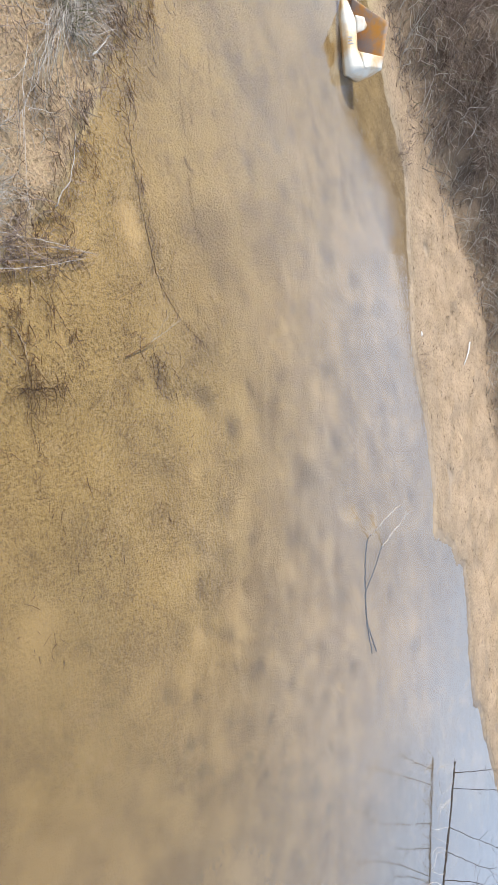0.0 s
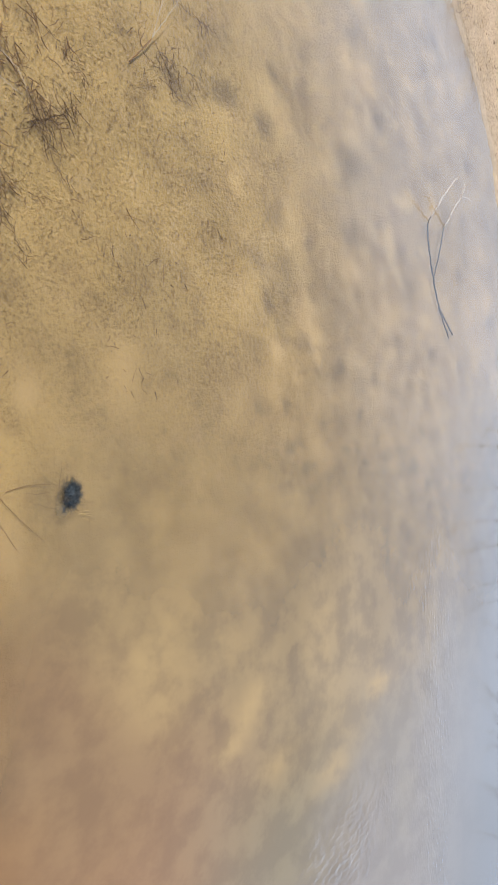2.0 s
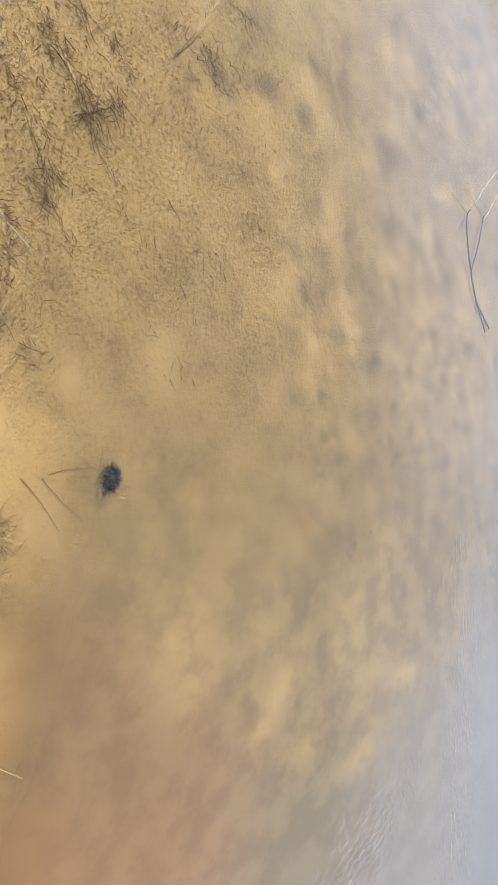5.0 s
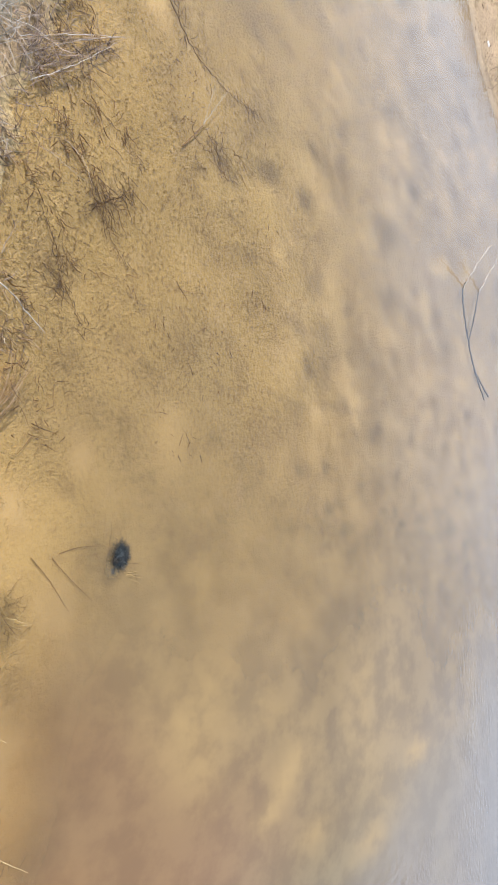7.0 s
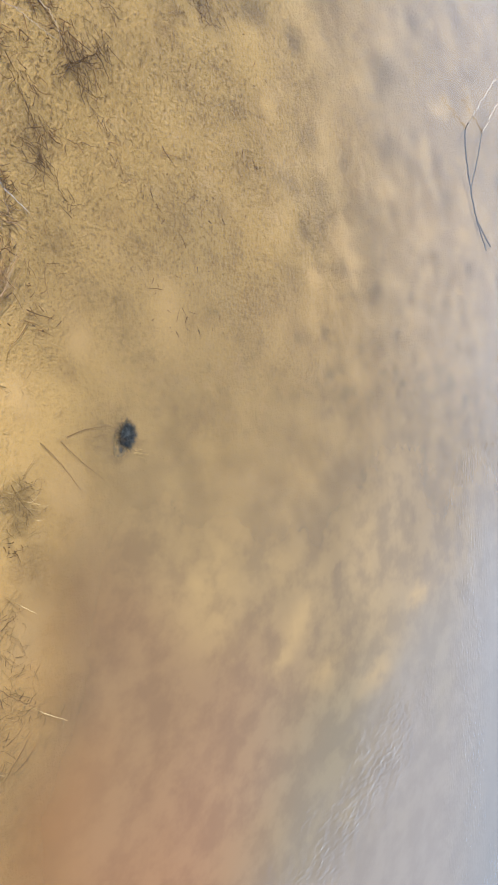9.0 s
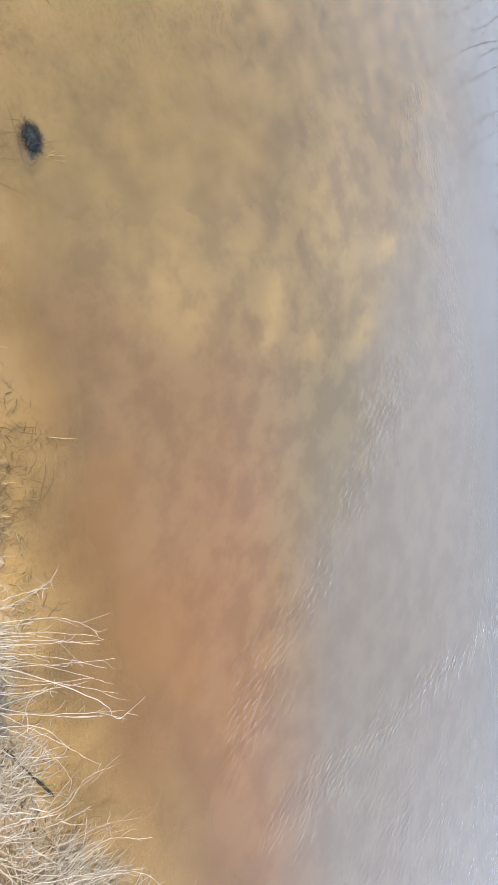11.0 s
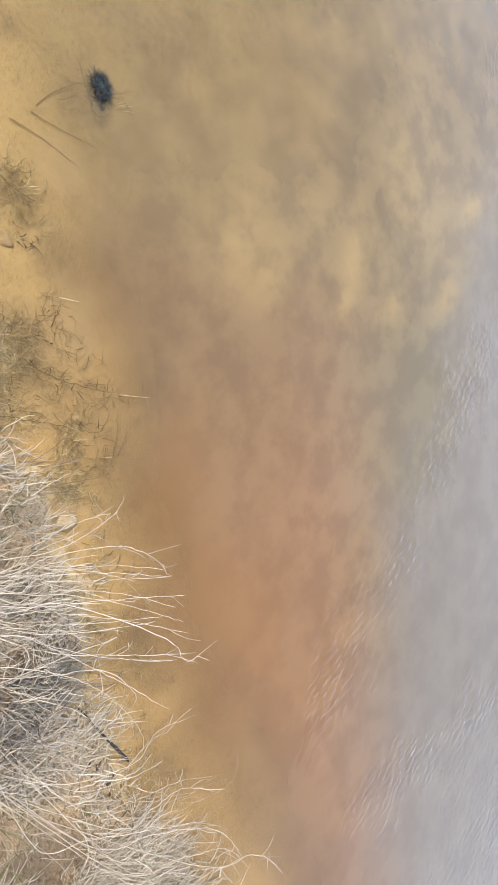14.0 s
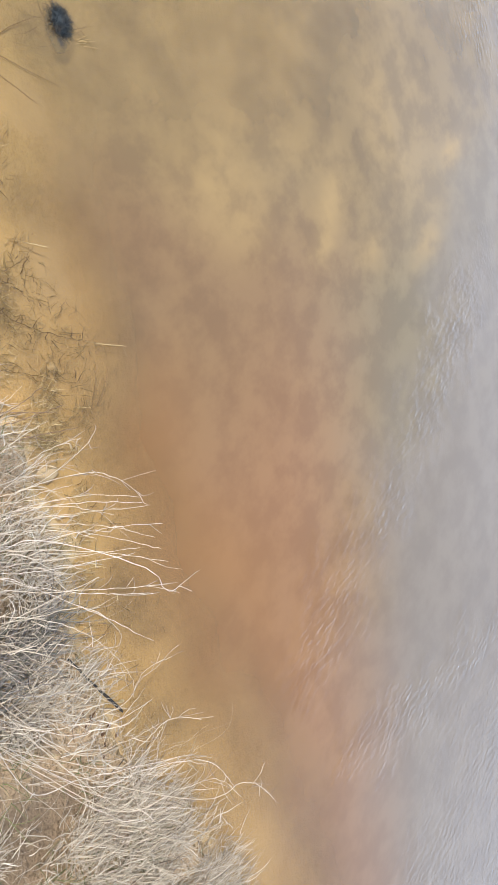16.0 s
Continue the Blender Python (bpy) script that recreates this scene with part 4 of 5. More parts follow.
for k in range(7):
    a = rng.normal(1.35, 0.35)
    q = (0.315 + rng.normal(0, 0.006), 1.445 + rng.normal(0, 0.008))
    d = rng.uniform(0.012, 0.05)
    under(part("straw", stick_mesh("straw", [stick([bed(*q, 0.03), (q[0] + 0.5 * d * math.cos(a), q[1] + 0.5 * d * math.sin(a), 0.003), (q[0] + d * math.cos(a), q[1] + d * math.sin(a), 0.002)], 0.0007, 0.0005, 8, 4)]), OLIVE, None, "tan straw"), clump)
sunken_stem([(0.26, 1.25), (0.245, 1.31), (0.24, 1.39)], 0.003, 0.002, "olive stalk lying by the dark clump", mat=SUNKEN)
sunken_stem([(0.27, 1.23), (0.32, 1.28), (0.38, 1.36)], 0.003, 0.002, "olive stalk lying by the dark clump", mat=SUNKEN)
sunken_stem([(0.27, 1.17), (0.32, 1.22), (0.40, 1.285)], 0.0035, 0.002, "olive curved stalk lying on the bed", mat=SUNKEN)
sunken_stem([(0.36, 1.08), (0.40, 1.10), (0.44, 1.135)], 0.0025, 0.002, "brown curved stalk on the near bed")
sunken_stem([(0.37, 1.14), (0.375, 1.11), (0.40, 1.07)], 0.002, 0.0015, "brown stalk crossing another on the bed")
sunken_stem([(0.50, 1.05), (0.52, 1.07), (0.51, 1.11)], 0.0022, 0.0012, "brown twig beside a stone", 8, hair=0.03)
sunken_stem([(0.67, 1.0), (0.67, 1.05), (0.655, 1.10)], 0.0022, 0.0012, "brown twig rising to the surface", 6, hair=0.03)
sunken_stem([(0.64, 0.95), (0.69, 0.99), (0.76, 1.03)], 0.002, 0.001, "brown twig near the shore", 6, hair=0.03)
sunken_stem([(0.72, 0.93), (0.80, 0.99), (0.87, 1.07), (0.90, 1.11)], 0.0035, 0.0018, "dark long stalk lying towards open water", 26, hair=0.03)
sunken_stem([(0.80, 0.82), (0.87, 0.91), (0.96, 1.02)], 0.0032, 0.0012, "dark straight stalk reaching from the shore", 14, hair=0.03)
for name, pts, label in (("lone_reed", [(1.06, 1.02, -0.035), (1.01, 1.04, -0.012), (0.945, 1.085, 0.004)], "thin brown reed stem rising through the water"),
                         ("lone_reed", [(1.05, 1.02, -0.035), (1.02, 1.06, -0.01), (0.965, 1.105, 0.006)], "thin brown reed stem rising through the water"),
                         ("floating_straw", [(0.89, 1.09, -0.005), (0.92, 1.13, 0.002), (0.955, 1.185, 0.003)], "thin straw afloat near the shore"),
                         ("floating_straw", [(0.62, 1.05, -0.02), (0.645, 1.08, 0.0), (0.67, 1.115, 0.006)], "pale straw tip above the water")):
    tagged(part(name, stick_mesh(name, [stick(pts, 0.0012, 0.0008, 12, 5, 0.0005)]), SUNKEN if name == "lone_reed" else OLIVE), label, "reed" if name == "lone_reed" else "straw")
for k, (x, y) in enumerate(((0.405, 1.12), (0.415, 1.135), (0.40, 1.105))):
    tagged(part("stubble", stick_mesh("stubble", [stick([bed(x, y, 0.0), (x + 0.006, y + 0.012, 0.006), (x + 0.012 - 0.01 * k, y + 0.028, 0.012)], 0.0007, 0.0005, 6, 5)]), OLIVE), "tan cut straw stub standing in shallow water", "straw", "straw stubs")
pebble("stone", (0.485, 1.025), (0.020, 0.016), STONE, "small tan stone just under the shallow water", 0.5, 0.4, 30)
pebble("stone", (1.085, 0.835), (0.027, 0.020), STONE, "tan stone half sunk in shore mud", 0.5, 0.4, 70)
pebble("stone", (0.90, 0.985), (0.016, 0.011), STONE, "small tan stone under the water", turn=10)
pebble("stone", (1.335, 0.635), (0.018, 0.013), CHALK, "chalky white stone among dead grass", turn=10)

# ---- near left bank ----
b = scatter(42000, -2.6, -0.2, 0.45, 1.2, lambda x, y, n, f, g: smooth(n, 0.05, 0.18) * np.clip(0.42 + 1.8 * fbm(x, y, 5, 2), 0, 1) * smooth(-x, 0.2, 0.9))
n = len(b)
tagged(part("bank_grass", blades(b, rng.normal(2.6, 1.4, n), spread(0.7, 1.45, n), spread(0.1, 0.7, n), spread(0.03, 0.12, n), spread(0.0005, 0.0013, n), 6, 0.22), GREY_STRAW), "flattened grey dead grass on the near bank", "grass", kind="stuff")
b = scatter(1500, -2.4, -1.2, 0.55, 1.12, lambda x, y, n, f, g: smooth(n, 0.08, 0.25) * (fbm(x, y, 5, 2) > 0.05))
n = len(b)
tagged(part("green_grass", blades(b, spread(0, 6.28, n), spread(0.2, 1.0, n), spread(0.2, 0.9, n), spread(0.04, 0.12, n), spread(0.0008, 0.0015, n), 4, 0.2), GREEN), "sparse new green grass among dead blades", "grass", kind="stuff")
b = scatter(20000, -2.7, -0.1, 0.7, 1.55, lambda x, y, n, f, g: smooth(n, -0.20, 0.02) * smooth(-n, -0.36, -0.10) * np.clip(-0.06 + 2.0 * fbm(x, y, 7, 3), 0, 0.8))
n = len(b)
tagged(part("shore_litter", blades(b, rng.normal(0.8, 1.0, n), spread(1.0, 1.5, n), spread(0.0, 0.5, n), spread(0.012, 0.055, n), spread(0.0009, 0.0024, n), 5, 0.16), LITTER), "dead brown stalks strewn on the muddy near shore", "litter", kind="stuff")

heap = holder("brush_heap", bed(-1.02, 1.10), "thin band of brown dead twigs reaching over the water", "brush")
n = 200
t = rng.random(n) ** 1.8
b = np.stack([-0.93 - 0.22 * t + rng.normal(0, 0.05, n) * (1 - 0.8 * t), 1.05 + 0.30 * t + rng.normal(0, 0.03, n) * (1 - 0.7 * t)], -1)
b = np.concatenate([b, ground_z(b[:, 0], b[:, 1])[:, None] + rng.uniform(0, 0.03, n)[:, None] * (1 - t)[:, None]], 1)
under(part("twig_mass", blades(b, rng.normal(2.15, 1.1, n), spread(1.2, 1.55, n), spread(0.0, 0.3, n), spread(0.03, 0.11, n), spread(0.0007, 0.0015, n), 7, 0.3), BRUSH), heap)["kind"] = "stuff"
for k in range(9):
    h = rng.normal(0, 0.035)
    x, y, e = -0.93 - 0.02 * rng.random() + 0.85 * h, 1.04 + 0.52 * h, rng.uniform(0.55, 1.0)
    z0 = float(ground_z(x, y)) + rng.uniform(0.006, 0.025)
    e = (x + (-1.21 - x) * e, y + (1.41 - y) * e)
    m = (0.5 * (x + e[0]) + rng.normal(0, 0.012), 0.5 * (y + e[1]) + rng.normal(0, 0.012), z0 * 0.6 + 0.008)
    under(part("twig", stick_mesh("twig", [stick([(x, y, z0), m, (*e, max(float(ground_z(*e)) + 0.006, 0.0))], 0.0012, 0.0006, 18, 5, 0.0012)]), PALE if k % 4 == 0 else LITTER), heap)
b = scatter(4200, -2.4, 0.05, 0.65, 1.3, lambda x, y, n, f, g: smooth(n, -0.08, 0.03) * np.clip(0.5 + 1.5 * fbm(x, y, 6, 2), 0, 1))
n = len(b)
tagged(part("bank_twigs", blades(b, spread(0, 6.28, n), spread(1.0, 1.5, n), spread(0, 0.4, n), spread(0.02, 0.11, n), spread(0.0006, 0.0014, n), 6, 0.16), BRUSH), "pale brown broken twigs strewn on the near bank", "twigs", kind="stuff")

# grey-white grass bundle laid flat along the bank
n = 90
b = np.stack([rng.normal(-1.62, 0.13, n), rng.normal(0.91, 0.022, n)], -1)
b = np.concatenate([b, ground_z(b[:, 0], b[:, 1])[:, None] + rng.uniform(0.02, 0.06, n)[:, None]], 1)
bundle = holder("grass_bundle", bed(-1.6, 0.9), "grey-white dry grass bundle laid flat on the bank", "grass")
under(part("strand_mass", blades(b, rng.normal(0.10, 0.10, n), spread(1.35, 1.55, n), spread(0.0, 0.25, n), spread(0.08, 0.32, n), spread(0.0006, 0.0012, n), 10, 0.13), GREY_STRAW), bundle)["kind"] = "stuff"


def sunken_weed(place, count, reach, az, label, mat=SUNKEN, spot=0.013):
    """A dark bunch of rotten stalks on the bed, with a few strands trailing off."""
    x, y = place
    top = holder("sunken_weed", bed(x, y), label, "weed", "rotten weed bunches")
    n = int(count * 0.5)
    u, v = rng.normal(0, reach * 0.45, n), rng.normal(0, spot, n)
    b = np.stack([x + u * math.cos(az) - v * math.sin(az), y + u * math.sin(az) + v * math.cos(az)], -1)
    b = np.concatenate([b, ground_z(b[:, 0], b[:, 1])[:, None] + rng.uniform(0.001, 0.010, n)[:, None]], 1)
    v = blades(b, np.where(rng.random(n) < 0.7, rng.normal(az, 0.6, n), spread(0, 6.28, n)), spread(1.25, 1.57, n), spread(0, 0.25, n), reach * spread(0.08, 0.7, n) ** 1.4, spread(0.0008, 0.0021, n), 6, 0.34)
    under(part("stalk_mass", v, mat), top)["kind"] = "stuff"


for x, y, n, reach, az in ((-0.77, 1.29, 60, 0.12, 0.7), (-0.73, 1.35, 40, 0.14, 0.9), (-0.59, 1.19, 34, 0.10, 0.9), (-0.48, 1.25, 44, 0.10, 1.5), (-0.40, 1.22, 30, 0.12, 2.9),
                           (-0.36, 1.08, 36, 0.12, 1.0), (-0.22, 1.09, 34, 0.12, 0.8), (-0.14, 1.06, 24, 0.12, 1.2), (-0.46, 1.46, 18, 0.09, 0.6), (-0.40, 1.58, 14, 0.08, 0.6),
                           (-0.68, 1.08, 50, 0.10, 0.8), (-0.81, 1.21, 44, 0.12, 0.6), (-0.91, 1.32, 34, 0.13, 0.5), (-0.91, 1.42, 26, 0.12, 0.4), (-0.89, 1.15, 44, 0.10, 0.6)):
    sunken_weed((x, y), n, reach, az, "dark rotten weed bunch sunk in clear shallows")
for x, y, n, reach, az in ((-1.92, 1.22, 60, 0.12, 0.6), (-1.87, 1.30, 60, 0.12, 0.6), (-1.47, 1.23, 50, 0.10, 0.6), (-1.35, 1.20, 44, 0.10, 0.7), (-1.46, 1.27, 40, 0.12, 0.5), (-1.72, 1.31, 50, 0.14, 0.5),
                           (-2.19, 1.27, 60, 0.14, 0.5), (-1.79, 1.05, 40, 0.12, 0.6), (-1.19, 1.24, 40, 0.12, 0.6), (-1.29, 1.12, 34, 0.10, 0.7), (-1.59, 1.47, 30, 0.12, 0.5), (-1.92, 1.13, 44, 0.12, 0.5)):
    sunken_weed((x, y), n, reach, az, "clotted brown stalks on the muddy shore", spot=0.018)
b = scatter(18000, 0.36, 1.25, 0.74, 1.18, lambda x, y, n, f, g: smooth(n, -0.32, -0.06) * smooth(-n, -0.10, 0.0) * np.clip(0.25 + 2.4 * fbm(x, y, 8, 3), 0, 1))
n = len(b)
tagged(part("shore_weed", blades(b, rng.normal(1.0, 1.3, n), spread(1.0, 1.5, n), spread(0.0, 0.5, n), spread(0.008, 0.045, n), spread(0.0004, 0.0010, n), 5, 0.22), OLIVE), "olive-brown drowned grass in the shore's shallows", "weed", kind="stuff")

b = scatter(6500, 0.32, 0.86, 0.84, 1.13, lambda x, y, n, f, g: (n < 0.0) * np.clip(0.08 + 1.6 * fbm(x, y, 9, 3), 0, 0.6) * smooth(n, -0.34, -0.16))
n = len(b)
tagged(part("shore_weed", blades(b, rng.normal(0.9, 1.2, n), spread(0.9, 1.5, n), spread(0.0, 0.5, n), spread(0.010, 0.05, n), spread(0.0004, 0.0010, n), 5, 0.2), OLIVE), "tawny drowned grass scraps in clear shallows", "weed", kind="stuff")

b = scatter(7000, 1.15, 2.2, 0.55, 0.98, lambda x, y, n, f, g: smooth(n, -0.16, -0.02) * smooth(-n, -0.03, 0.02) * np.clip(0.15 + 1.8 * fbm(x, y, 8, 3), 0, 0.8))
n = len(b)
tagged(part("shore_weed", blades(b, rng.normal(1.2, 1.2, n), spread(0.8, 1.5, n), spread(0.0, 0.5, n), spread(0.010, 0.05, n), spread(0.0004, 0.0009, n), 5, 0.25), OLIVE), "olive drowned grass along the tussocks' foot", "weed", kind="stuff")

# a bundle of brown reeds bent over the shallows
REED_FOOT, REED_TIP = np.array((-0.005, 1.0)), np.array((-0.19, 1.105))
reeds = holder("reed_bundle", bed(REED_FOOT[0], REED_FOOT[1]), "bundle of tan-brown dead reeds bent over the shallows", "reeds")
for k in range(34):
    a, e = REED_FOOT + rng.normal(0, 0.012, 2), REED_TIP + rng.normal(0, 0.028, 2)
    e = a + (e - a) * rng.uniform(0.55, 1.05)
    m = 0.5 * (a + e) + rng.normal(0, 0.007, 2)
    under(part("reed", stick_mesh("reed", [stick([(*a, float(ground_z(*a)) + 0.004), (*m, 0.028 + rng.uniform(0, 0.02)), (*e, 0.004 + rng.uniform(0, 0.02))], 0.0008, 0.0004, 14, 5, 0.0008)]), SUNKEN if k % 4 else LITTER), reeds)

pale_stick("bare_twig", [(-0.345, 0.97, 0.05), (-0.335, 1.03, 0.05), (-0.30, 1.10, 0.04), (-0.272, 1.165, 0.02)], 0.0015, 0.0010, PALE, "bleached curved twig over the near water", rough=0.001)
pale_stick("bare_twig", [(-1.70, 1.08, 0.03), (-1.77, 1.10, 0.03), (-1.84, 1.11, 0.035)], 0.0025, 0.002, PALE, "short bleached twig on the muddy shore", rough=0.001)
pale_stick("bare_twig", [(-1.18, 1.17, 0.03), (-1.30, 1.16, 0.04), (-1.42, 1.12, 0.03)], 0.0016, 0.001, PALE, "bleached curved twig on dead grass", rough=0.002)
pale_stick("bare_twig", [(-1.08, 1.05, 0.03), (-1.15, 1.12, 0.04), (-1.21, 1.21, 0.02)], 0.0018, 0.001, BRUSH, "brown bent twig on the near bank", rough=0.002)
pale_stick("bare_twig", [(-0.74, 1.16, 0.012), (-0.72, 1.22, 0.02), (-0.70, 1.27, 0.03)], 0.0007, 0.0005, STRAW, "thin pale straw lying at the surface", rough=0.001)
pale_stick("bare_twig", [(-0.80, 1.20, 0.012), (-0.76, 1.25, 0.03), (-0.70, 1.28, 0.035)], 0.0007, 0.0005, STRAW, "thin pale straw lying at the surface", rough=0.001)

# ---- near right bank: mats, tussocks, stems ----
b = scatter(46000, 0.72, 2.7, -0.05, 0.95, lambda x, y, n, f, g: smooth(n, -0.06 - 0.03 * smooth(x, 1.65, 1.85), 0.06) * np.clip(0.40 + 0.35 * smooth(x, 1.6, 1.9) + 2.4 * fbm(x, y, 9, 3), 0, 1) * (1 - 0.96 * np.exp(-((x - 1.66) ** 2 + (y - 0.61) ** 2) / 0.005)) * (1 - 0.96 * np.exp(-((x - 1.58) ** 2 + (y - 0.60) ** 2) / 0.004)) * (1 - 0.75 * np.exp(-((x - 1.22) ** 2 + (y - 0.57) ** 2) / 0.003)) * (1 - 0.8 * np.exp(-((x - 1.33) ** 2 + (y - 0.54) ** 2) / 0.004)) * (1 - 0.85 * np.exp(-((x - 0.93) ** 2 + (y - 0.80) ** 2) / 0.002)))
n = len(b)
b[:, 2] += rng.random(n) ** 1.5 * 0.05 * smooth(side_distance(b[:, 0], b[:, 1], NEAR_SHORE), 0.0, -0.08)
tagged(part("straw_mat", blades(b, np.where(rng.random(n) < 0.5, spread(0, 6.28, n), rng.normal(1.5, 0.6, n)), spread(0.6, 1.5, n), spread(0.0, 0.5, n), spread(0.02, 0.10, n), spread(0.0006, 0.0017, n), 6, 0.24), MAT), "matted pale dead grass along the near shore", "grass", kind="stuff")
# grass mat in darker tones, painting the camera holder's shadow on the bank
b = scatter(6000, 1.12, 1.62, 0.30, 0.75, lambda x, y, n, f, g: smooth(n, -0.01, 0.08) * np.exp(-((x - 1.33) ** 2 / 0.0024 + (y - 0.53) ** 2 / 0.012)))
n = len(b)
tagged(part("shaded_mat", blades(b, rng.normal(1.5, 0.6, n), spread(0.7, 1.5, n), spread(0.0, 0.6, n), spread(0.05, 0.14, n), spread(0.0008, 0.0018, n), 6, 0.36), SHADEGRASS), "dead grass coloured dark grey for a cast shadow between straw tussocks", "grass", kind="stuff")
b = scatter(2600, 0.8, 2.6, 0.0, 0.8, lambda x, y, n, f, g: smooth(n, 0.03, 0.12) * (fbm(x, y, 6, 2) > 0.12))
n = len(b)
tagged(part("green_grass", blades(b, spread(0, 6.28, n), spread(0.2, 1.1, n), spread(0.2, 0.9, n), spread(0.03, 0.10, n), spread(0.0007, 0.0014, n), 4, 0.2), GREEN), "sparse new green grass under the straw", "grass", kind="stuff")


def tussock(place, count, spot, az, length, label, lean=(0.02, 0.35), bend=(0.6, 1.7)):
    x, y = place
    top = holder("grass_tussock", bed(x, y, 0), label, "grass tussock", "tall dry tussocks")
    for name, share, r, seg, mat in (("culm_mass", 1.0, 0.00048, 10, STRAW), ("blade_mass", 1.3, 0.00045, 9, MAT)):
        n = int(count * share)
        b = np.stack([rng.normal(x, spot[0], n), rng.normal(y, spot[1], n)], -1)
        b = np.concatenate([b, ground_z(b[:, 0], b[:, 1])[:, None] - 0.004], 1)
        k = 1.0 if name == "culm_mass" else 0.72
        v = blades(b, rng.normal(az[0], az[1], n), spread(*lean, n) * (1 if k == 1 else 1.6), spread(*bend, n), spread(*length, n) * k, spread(0.7, 1.4, n) * r, seg, 0.26, power=1.6)
        under(part(name, v, mat), top)["kind"] = "stuff"
    return top


def stem(pts, top, r0=0.00066, r1=0.00034, side=9, label=""):
    """One tall arching stem from the tussock's foot through its bends, with short side sprays near the tip."""
    foot = (top.location.x + rng.normal(0, 0.06), top.location.y + rng.normal(0, 0.04), top.location.z)
    path = [foot, *pts]
    sticks = [stick(path, r0, r1, 40, 5, 0.0005)]
    way = curve_path(path, 40)
    for _ in range(side):
        k = int(rng.integers(22, 39))
        d = (way[k] - way[k - 2]) * 1.0
        d = d / (np.linalg.norm(d) + 1e-6) * rng.uniform(0.010, 0.035) + rng.normal(0, 0.012, 3)
        sticks.append(stick([way[k], way[k] + d * 0.6, way[k] + d + rng.normal(0, 0.004, 3)], 0.00042, 0.0003, 5, 4, 0.0003))
    under(part("stem", stick_mesh("stem", sticks), GREY_STRAW if rng.random() < 0.3 else STRAW, None, label), top)


fan = tussock((0.93, 0.43), 55, (0.06, 0.035), (1.35, 1.0), (0.28, 0.50), "tall pale dry grass tussock arching over the water")
stem([(0.889, 0.498, 0.45), (0.843, 0.515, 0.60), (0.838, 0.552, 0.72), (0.913, 0.602, 0.70)], fan)
stem([(0.89, 0.527, 0.40), (0.884, 0.56, 0.50), (0.852, 0.585, 0.60), (0.829, 0.604, 0.65)], fan)
stem([(0.957, 0.487, 0.40), (0.929, 0.513, 0.55), (0.974, 0.544, 0.71), (1.029, 0.558, 0.71), (1.039, 0.577, 0.712), (1.068, 0.596, 0.70)], fan, side=2, label="hooked dry stem")
stem([(1.0, 0.471, 0.35), (1.008, 0.486, 0.50), (1.005, 0.508, 0.60), (1.031, 0.569, 0.70)], fan)


def stems_between(top, guides, count, tip=0.034):
    """More stems of one tussock: each lies between two of its guides, a little shorter or longer."""
    g = [curve_path([tuple(top.location), *p], 12) for p in guides]
    for _ in range(count):
        i, j = rng.choice(len(g), 2, replace=False)
        k = rng.uniform(0.0, 1.0)
        path = g[i] * (1 - k) + g[j] * k
        cut = int(rng.integers(8, 13))
        sway = np.linspace(0, 1, 12)[:, None] * rng.normal(0, tip, (1, 3)) * (1.6, 0.4, 0.8) + np.linspace(0, 1, 12)[:, None] ** 2 * rng.normal(0, tip, (1, 3)) * (1.6, 0.4, 0.8)
        pts = [tuple(q) for q in (path + sway)[3:cut:2]]
        stem(pts, top, 0.0005, 0.00028, int(rng.integers(0, 6)))


stems_between(fan, [[(0.889, 0.498, 0.45), (0.843, 0.515, 0.60), (0.838, 0.552, 0.72), (0.900, 0.592, 0.70)], [(0.89, 0.527, 0.40), (0.884, 0.56, 0.50), (0.852, 0.585, 0.60), (0.829, 0.604, 0.65)],
                    [(0.957, 0.487, 0.40), (0.929, 0.513, 0.55), (0.974, 0.544, 0.68), (1.0, 0.558, 0.69)], [(1.0, 0.471, 0.35), (1.008, 0.486, 0.50), (1.005, 0.508, 0.60), (1.02, 0.56, 0.68)]], 26)
low = tussock((1.13, 0.44), 14, (0.06, 0.03), (1.3, 1.0), (0.25, 0.45), "short pale dry tussock beside grey grass", (0.1, 0.5), (0.5, 1.5))
stem([(1.082, 0.478, 0.40), (1.057, 0.517, 0.55), (1.12, 0.54, 0.56), (1.185, 0.552, 0.50)], low, side=2)
stem([(1.15, 0.529, 0.30), (1.203, 0.562, 0.40), (1.316, 0.583, 0.40), (1.437, 0.604, 0.30)], low, side=2)
stem([(1.08, 0.58, 0.47), (1.10, 0.575, 0.44), (1.152, 0.563, 0.40)], low, side=0)
big = tussock((1.40, 0.40), 22, (0.10, 0.05), (1.4, 1.3), (0.14, 0.30), "broad tall dry tussock leaning over the water")
stem([(1.338, 0.443, 0.30), (1.305, 0.52, 0.45), (1.239, 0.557, 0.52), (1.222, 0.586, 0.57)], big)
stem([(1.311, 0.342, 0.40), (1.299, 0.392, 0.50), (1.289, 0.448, 0.60), (1.297, 0.497, 0.66)], big)
stem([(1.308, 0.387, 0.50), (1.295, 0.445, 0.60), (1.287, 0.488, 0.69), (1.356, 0.501, 0.70)], big)
stem([(1.321, 0.427, 0.50), (1.259, 0.46, 0.60), (1.178, 0.471, 0.70), (1.176, 0.488, 0.75)], big, label="dry stem with a seed head")
stem([(1.374, 0.395, 0.50), (1.323, 0.452, 0.65), (1.312, 0.48, 0.70), (1.355, 0.497, 0.70)], big)
stem([(1.386, 0.462, 0.60), (1.307, 0.489, 0.75), (1.335, 0.506, 0.76), (1.401, 0.523, 0.74)], big)
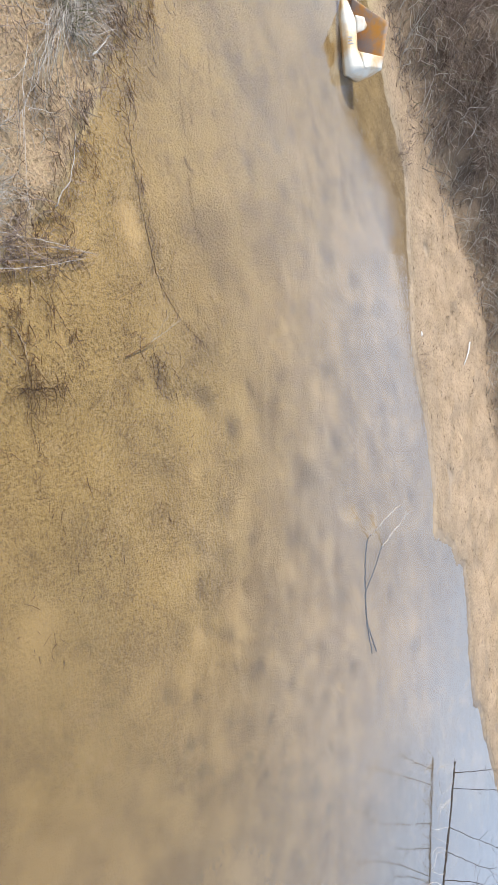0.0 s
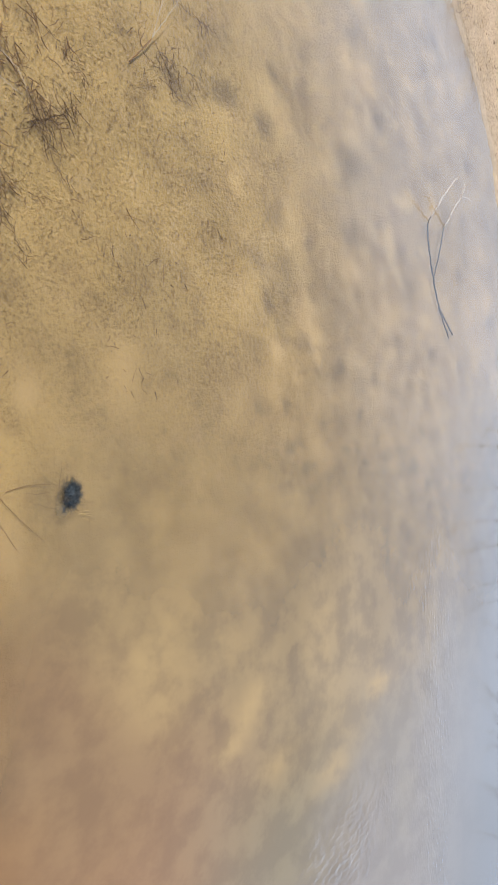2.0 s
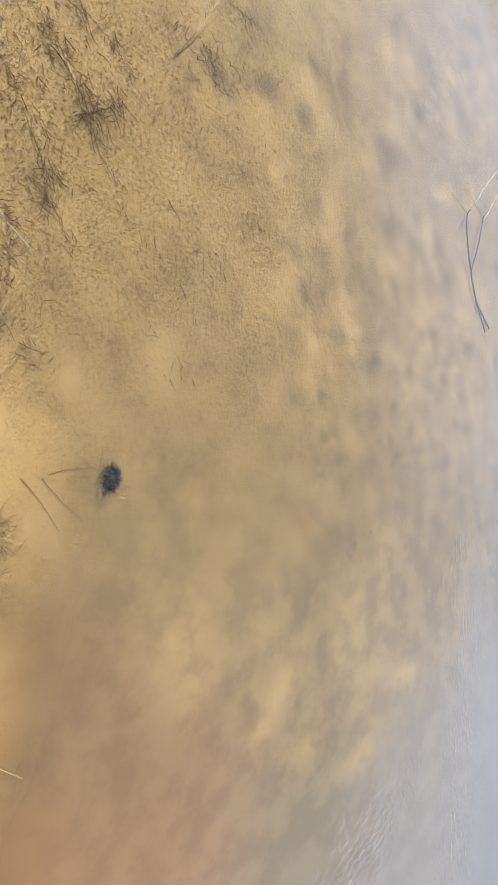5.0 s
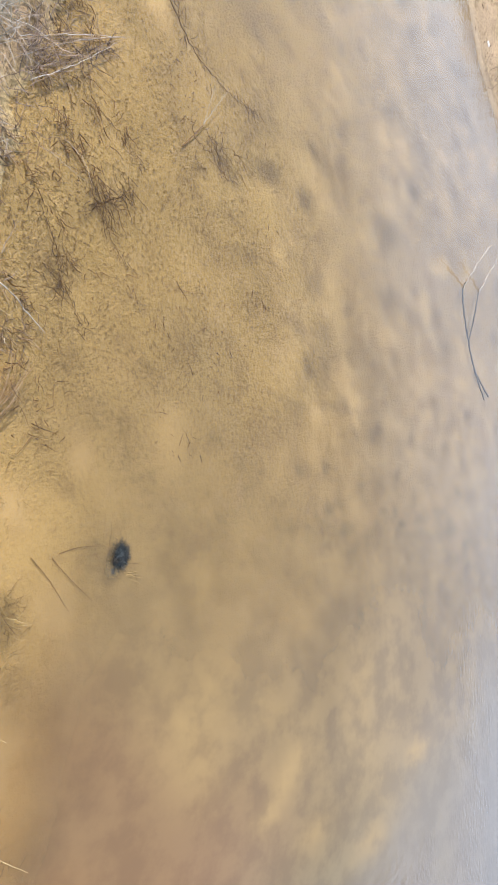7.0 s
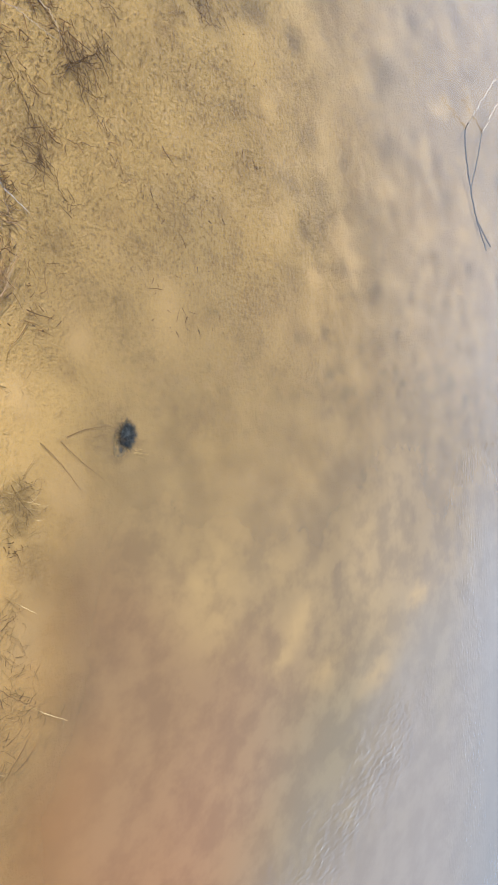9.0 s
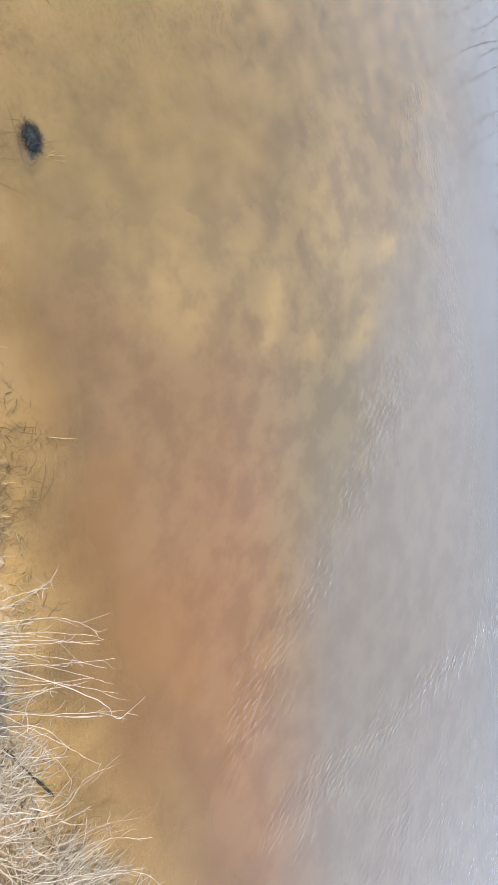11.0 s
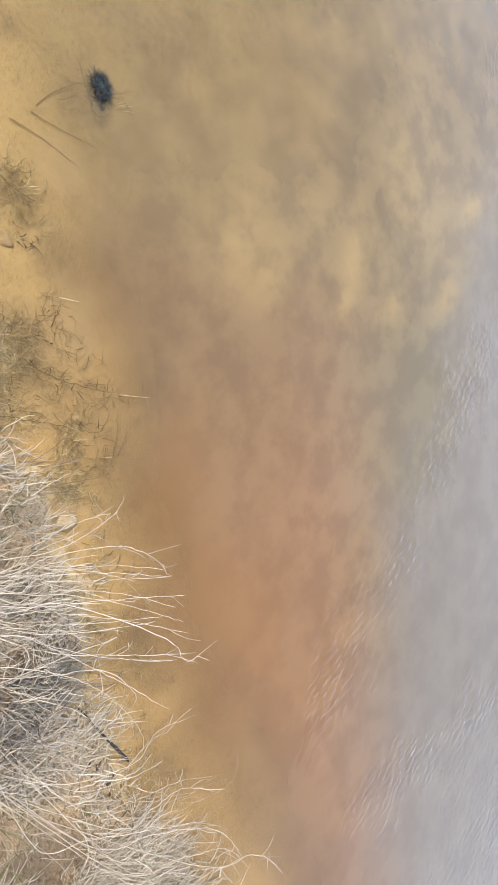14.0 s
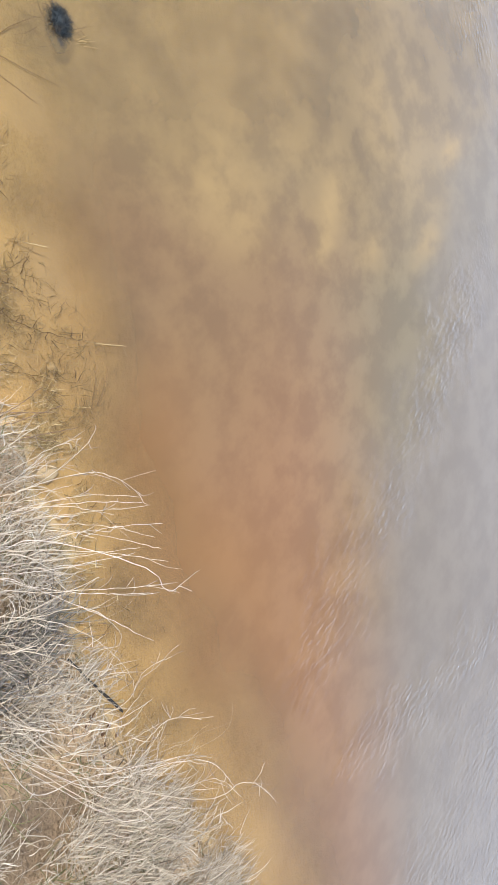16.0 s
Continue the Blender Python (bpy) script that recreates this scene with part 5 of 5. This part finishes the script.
stems_between(big, [[(1.338, 0.443, 0.30), (1.305, 0.52, 0.45), (1.239, 0.557, 0.52), (1.222, 0.586, 0.57)], [(1.308, 0.387, 0.50), (1.295, 0.445, 0.60), (1.287, 0.488, 0.66), (1.33, 0.501, 0.68)],
                    [(1.374, 0.395, 0.50), (1.323, 0.452, 0.62), (1.312, 0.48, 0.68), (1.355, 0.497, 0.68)], [(1.50, 0.46, 0.30), (1.52, 0.52, 0.42), (1.54, 0.57, 0.48), (1.57, 0.61, 0.48)]], 6)
tussock((0.82, 0.66), 60, (0.05, 0.035), (1.3, 1.3), (0.07, 0.18), "short dry tussock beside a bare sand patch", (0.2, 0.9), (0.4, 1.2))
tussock((0.98, 0.72), 60, (0.05, 0.03), (1.3, 1.3), (0.07, 0.18), "short dry tussock beside a bare sand patch", (0.2, 0.9), (0.4, 1.2))
for x, y, a, ln in ((0.90, 0.80, 1.0, 0.14), (0.93, 0.79, 1.3, 0.16), (0.95, 0.80, 0.8, 0.12), (0.915, 0.80, 1.6, 0.12), (0.96, 0.78, 1.15, 0.18)):
    pale_stick("dark_twig", [(x, y, 0.012), (x + 0.5 * ln * math.cos(a), y + 0.5 * ln * math.sin(a), 0.03), (x + ln * math.cos(a), y + ln * math.sin(a), 0.035)], 0.0014, 0.0007, LITTER, "thin dark dead stalk leaning over the shallows", rough=0.001)
tussock((1.64, 0.20), 22, (0.10, 0.06), (1.4, 1.3), (0.12, 0.28), "dense dry tussock on the near bank", (0.6, 1.2), (0.2, 0.8))
tussock((1.95, 0.34), 24, (0.12, 0.06), (1.3, 1.2), (0.10, 0.26), "low dry tussock by the shore", (0.7, 1.3), (0.1, 0.6))
tussock((1.92, 0.58), 46, (0.09, 0.05), (1.3, 0.9), (0.10, 0.26), "low dry tussock spreading over the water's edge", (0.5, 1.2), (0.3, 1.0))
tussock((2.12, 0.52), 50, (0.09, 0.05), (1.3, 0.9), (0.12, 0.30), "low dry tussock spreading over the water's edge", (0.5, 1.2), (0.3, 1.0))

tussock((-0.42, 0.78), 16, (0.07, 0.02), (1.5, 0.35), (0.14, 0.26), "thin bleached grass tuft leaning out from the bank", (0.5, 0.9), (0.4, 1.0))

pale_stick("black_stick", [(1.42, 0.62, 0.03), (1.54, 0.645, 0.022), (1.68, 0.675, 0.012)], 0.0025, 0.0042, BLACKWOOD, "blackened wet stick at the water's edge", "stick", 0.001)


def leaf(place, size, mat, label, turn):
    bm = bmesh.new()
    rows = 6
    grid = []
    for i in range(rows + 1):
        u = i / rows
        wd = math.sin(math.pi * min(max(u, 0.04), 0.97)) ** 0.8 * 0.5
        grid.append([bm.verts.new(((u - 0.5) * size, s * wd * size * 0.7, 0.12 * size * abs(s) + 0.10 * size * math.sin(u * 3) * s)) for s in (-1, -0.5, 0, 0.5, 1)])
    for a, b in zip(grid[:-1], grid[1:]):
        for i in range(4):
            bm.faces.new((a[i], b[i], b[i + 1], a[i + 1]))
    bmesh.ops.solidify(bm, geom=bm.faces[:], thickness=0.0006)
    ob = part("dead_leaf", bm, mat)
    ob.matrix_basis = pose(place[0], place[1], float(ground_z(*place)) + 0.004, rng.uniform(-12, 12), rng.uniform(-12, 12), turn)
    tagged(ob, label, "leaf", "fallen leaves")


for k in range(14):
    leaf((1.62 + rng.normal(0, 0.05), 0.60 + rng.normal(0, 0.022)), rng.uniform(0.008, 0.016), LEAF, "small curled brown dead leaf on bare sand", rng.uniform(0, 360))
leaf((1.66, 0.69), 0.018, PALELEAF, "pale yellow dead leaf at the water's edge", 40)
leaf((1.16, 0.60), 0.022, PALELEAF, "pale yellow dead leaf among straw", 80)
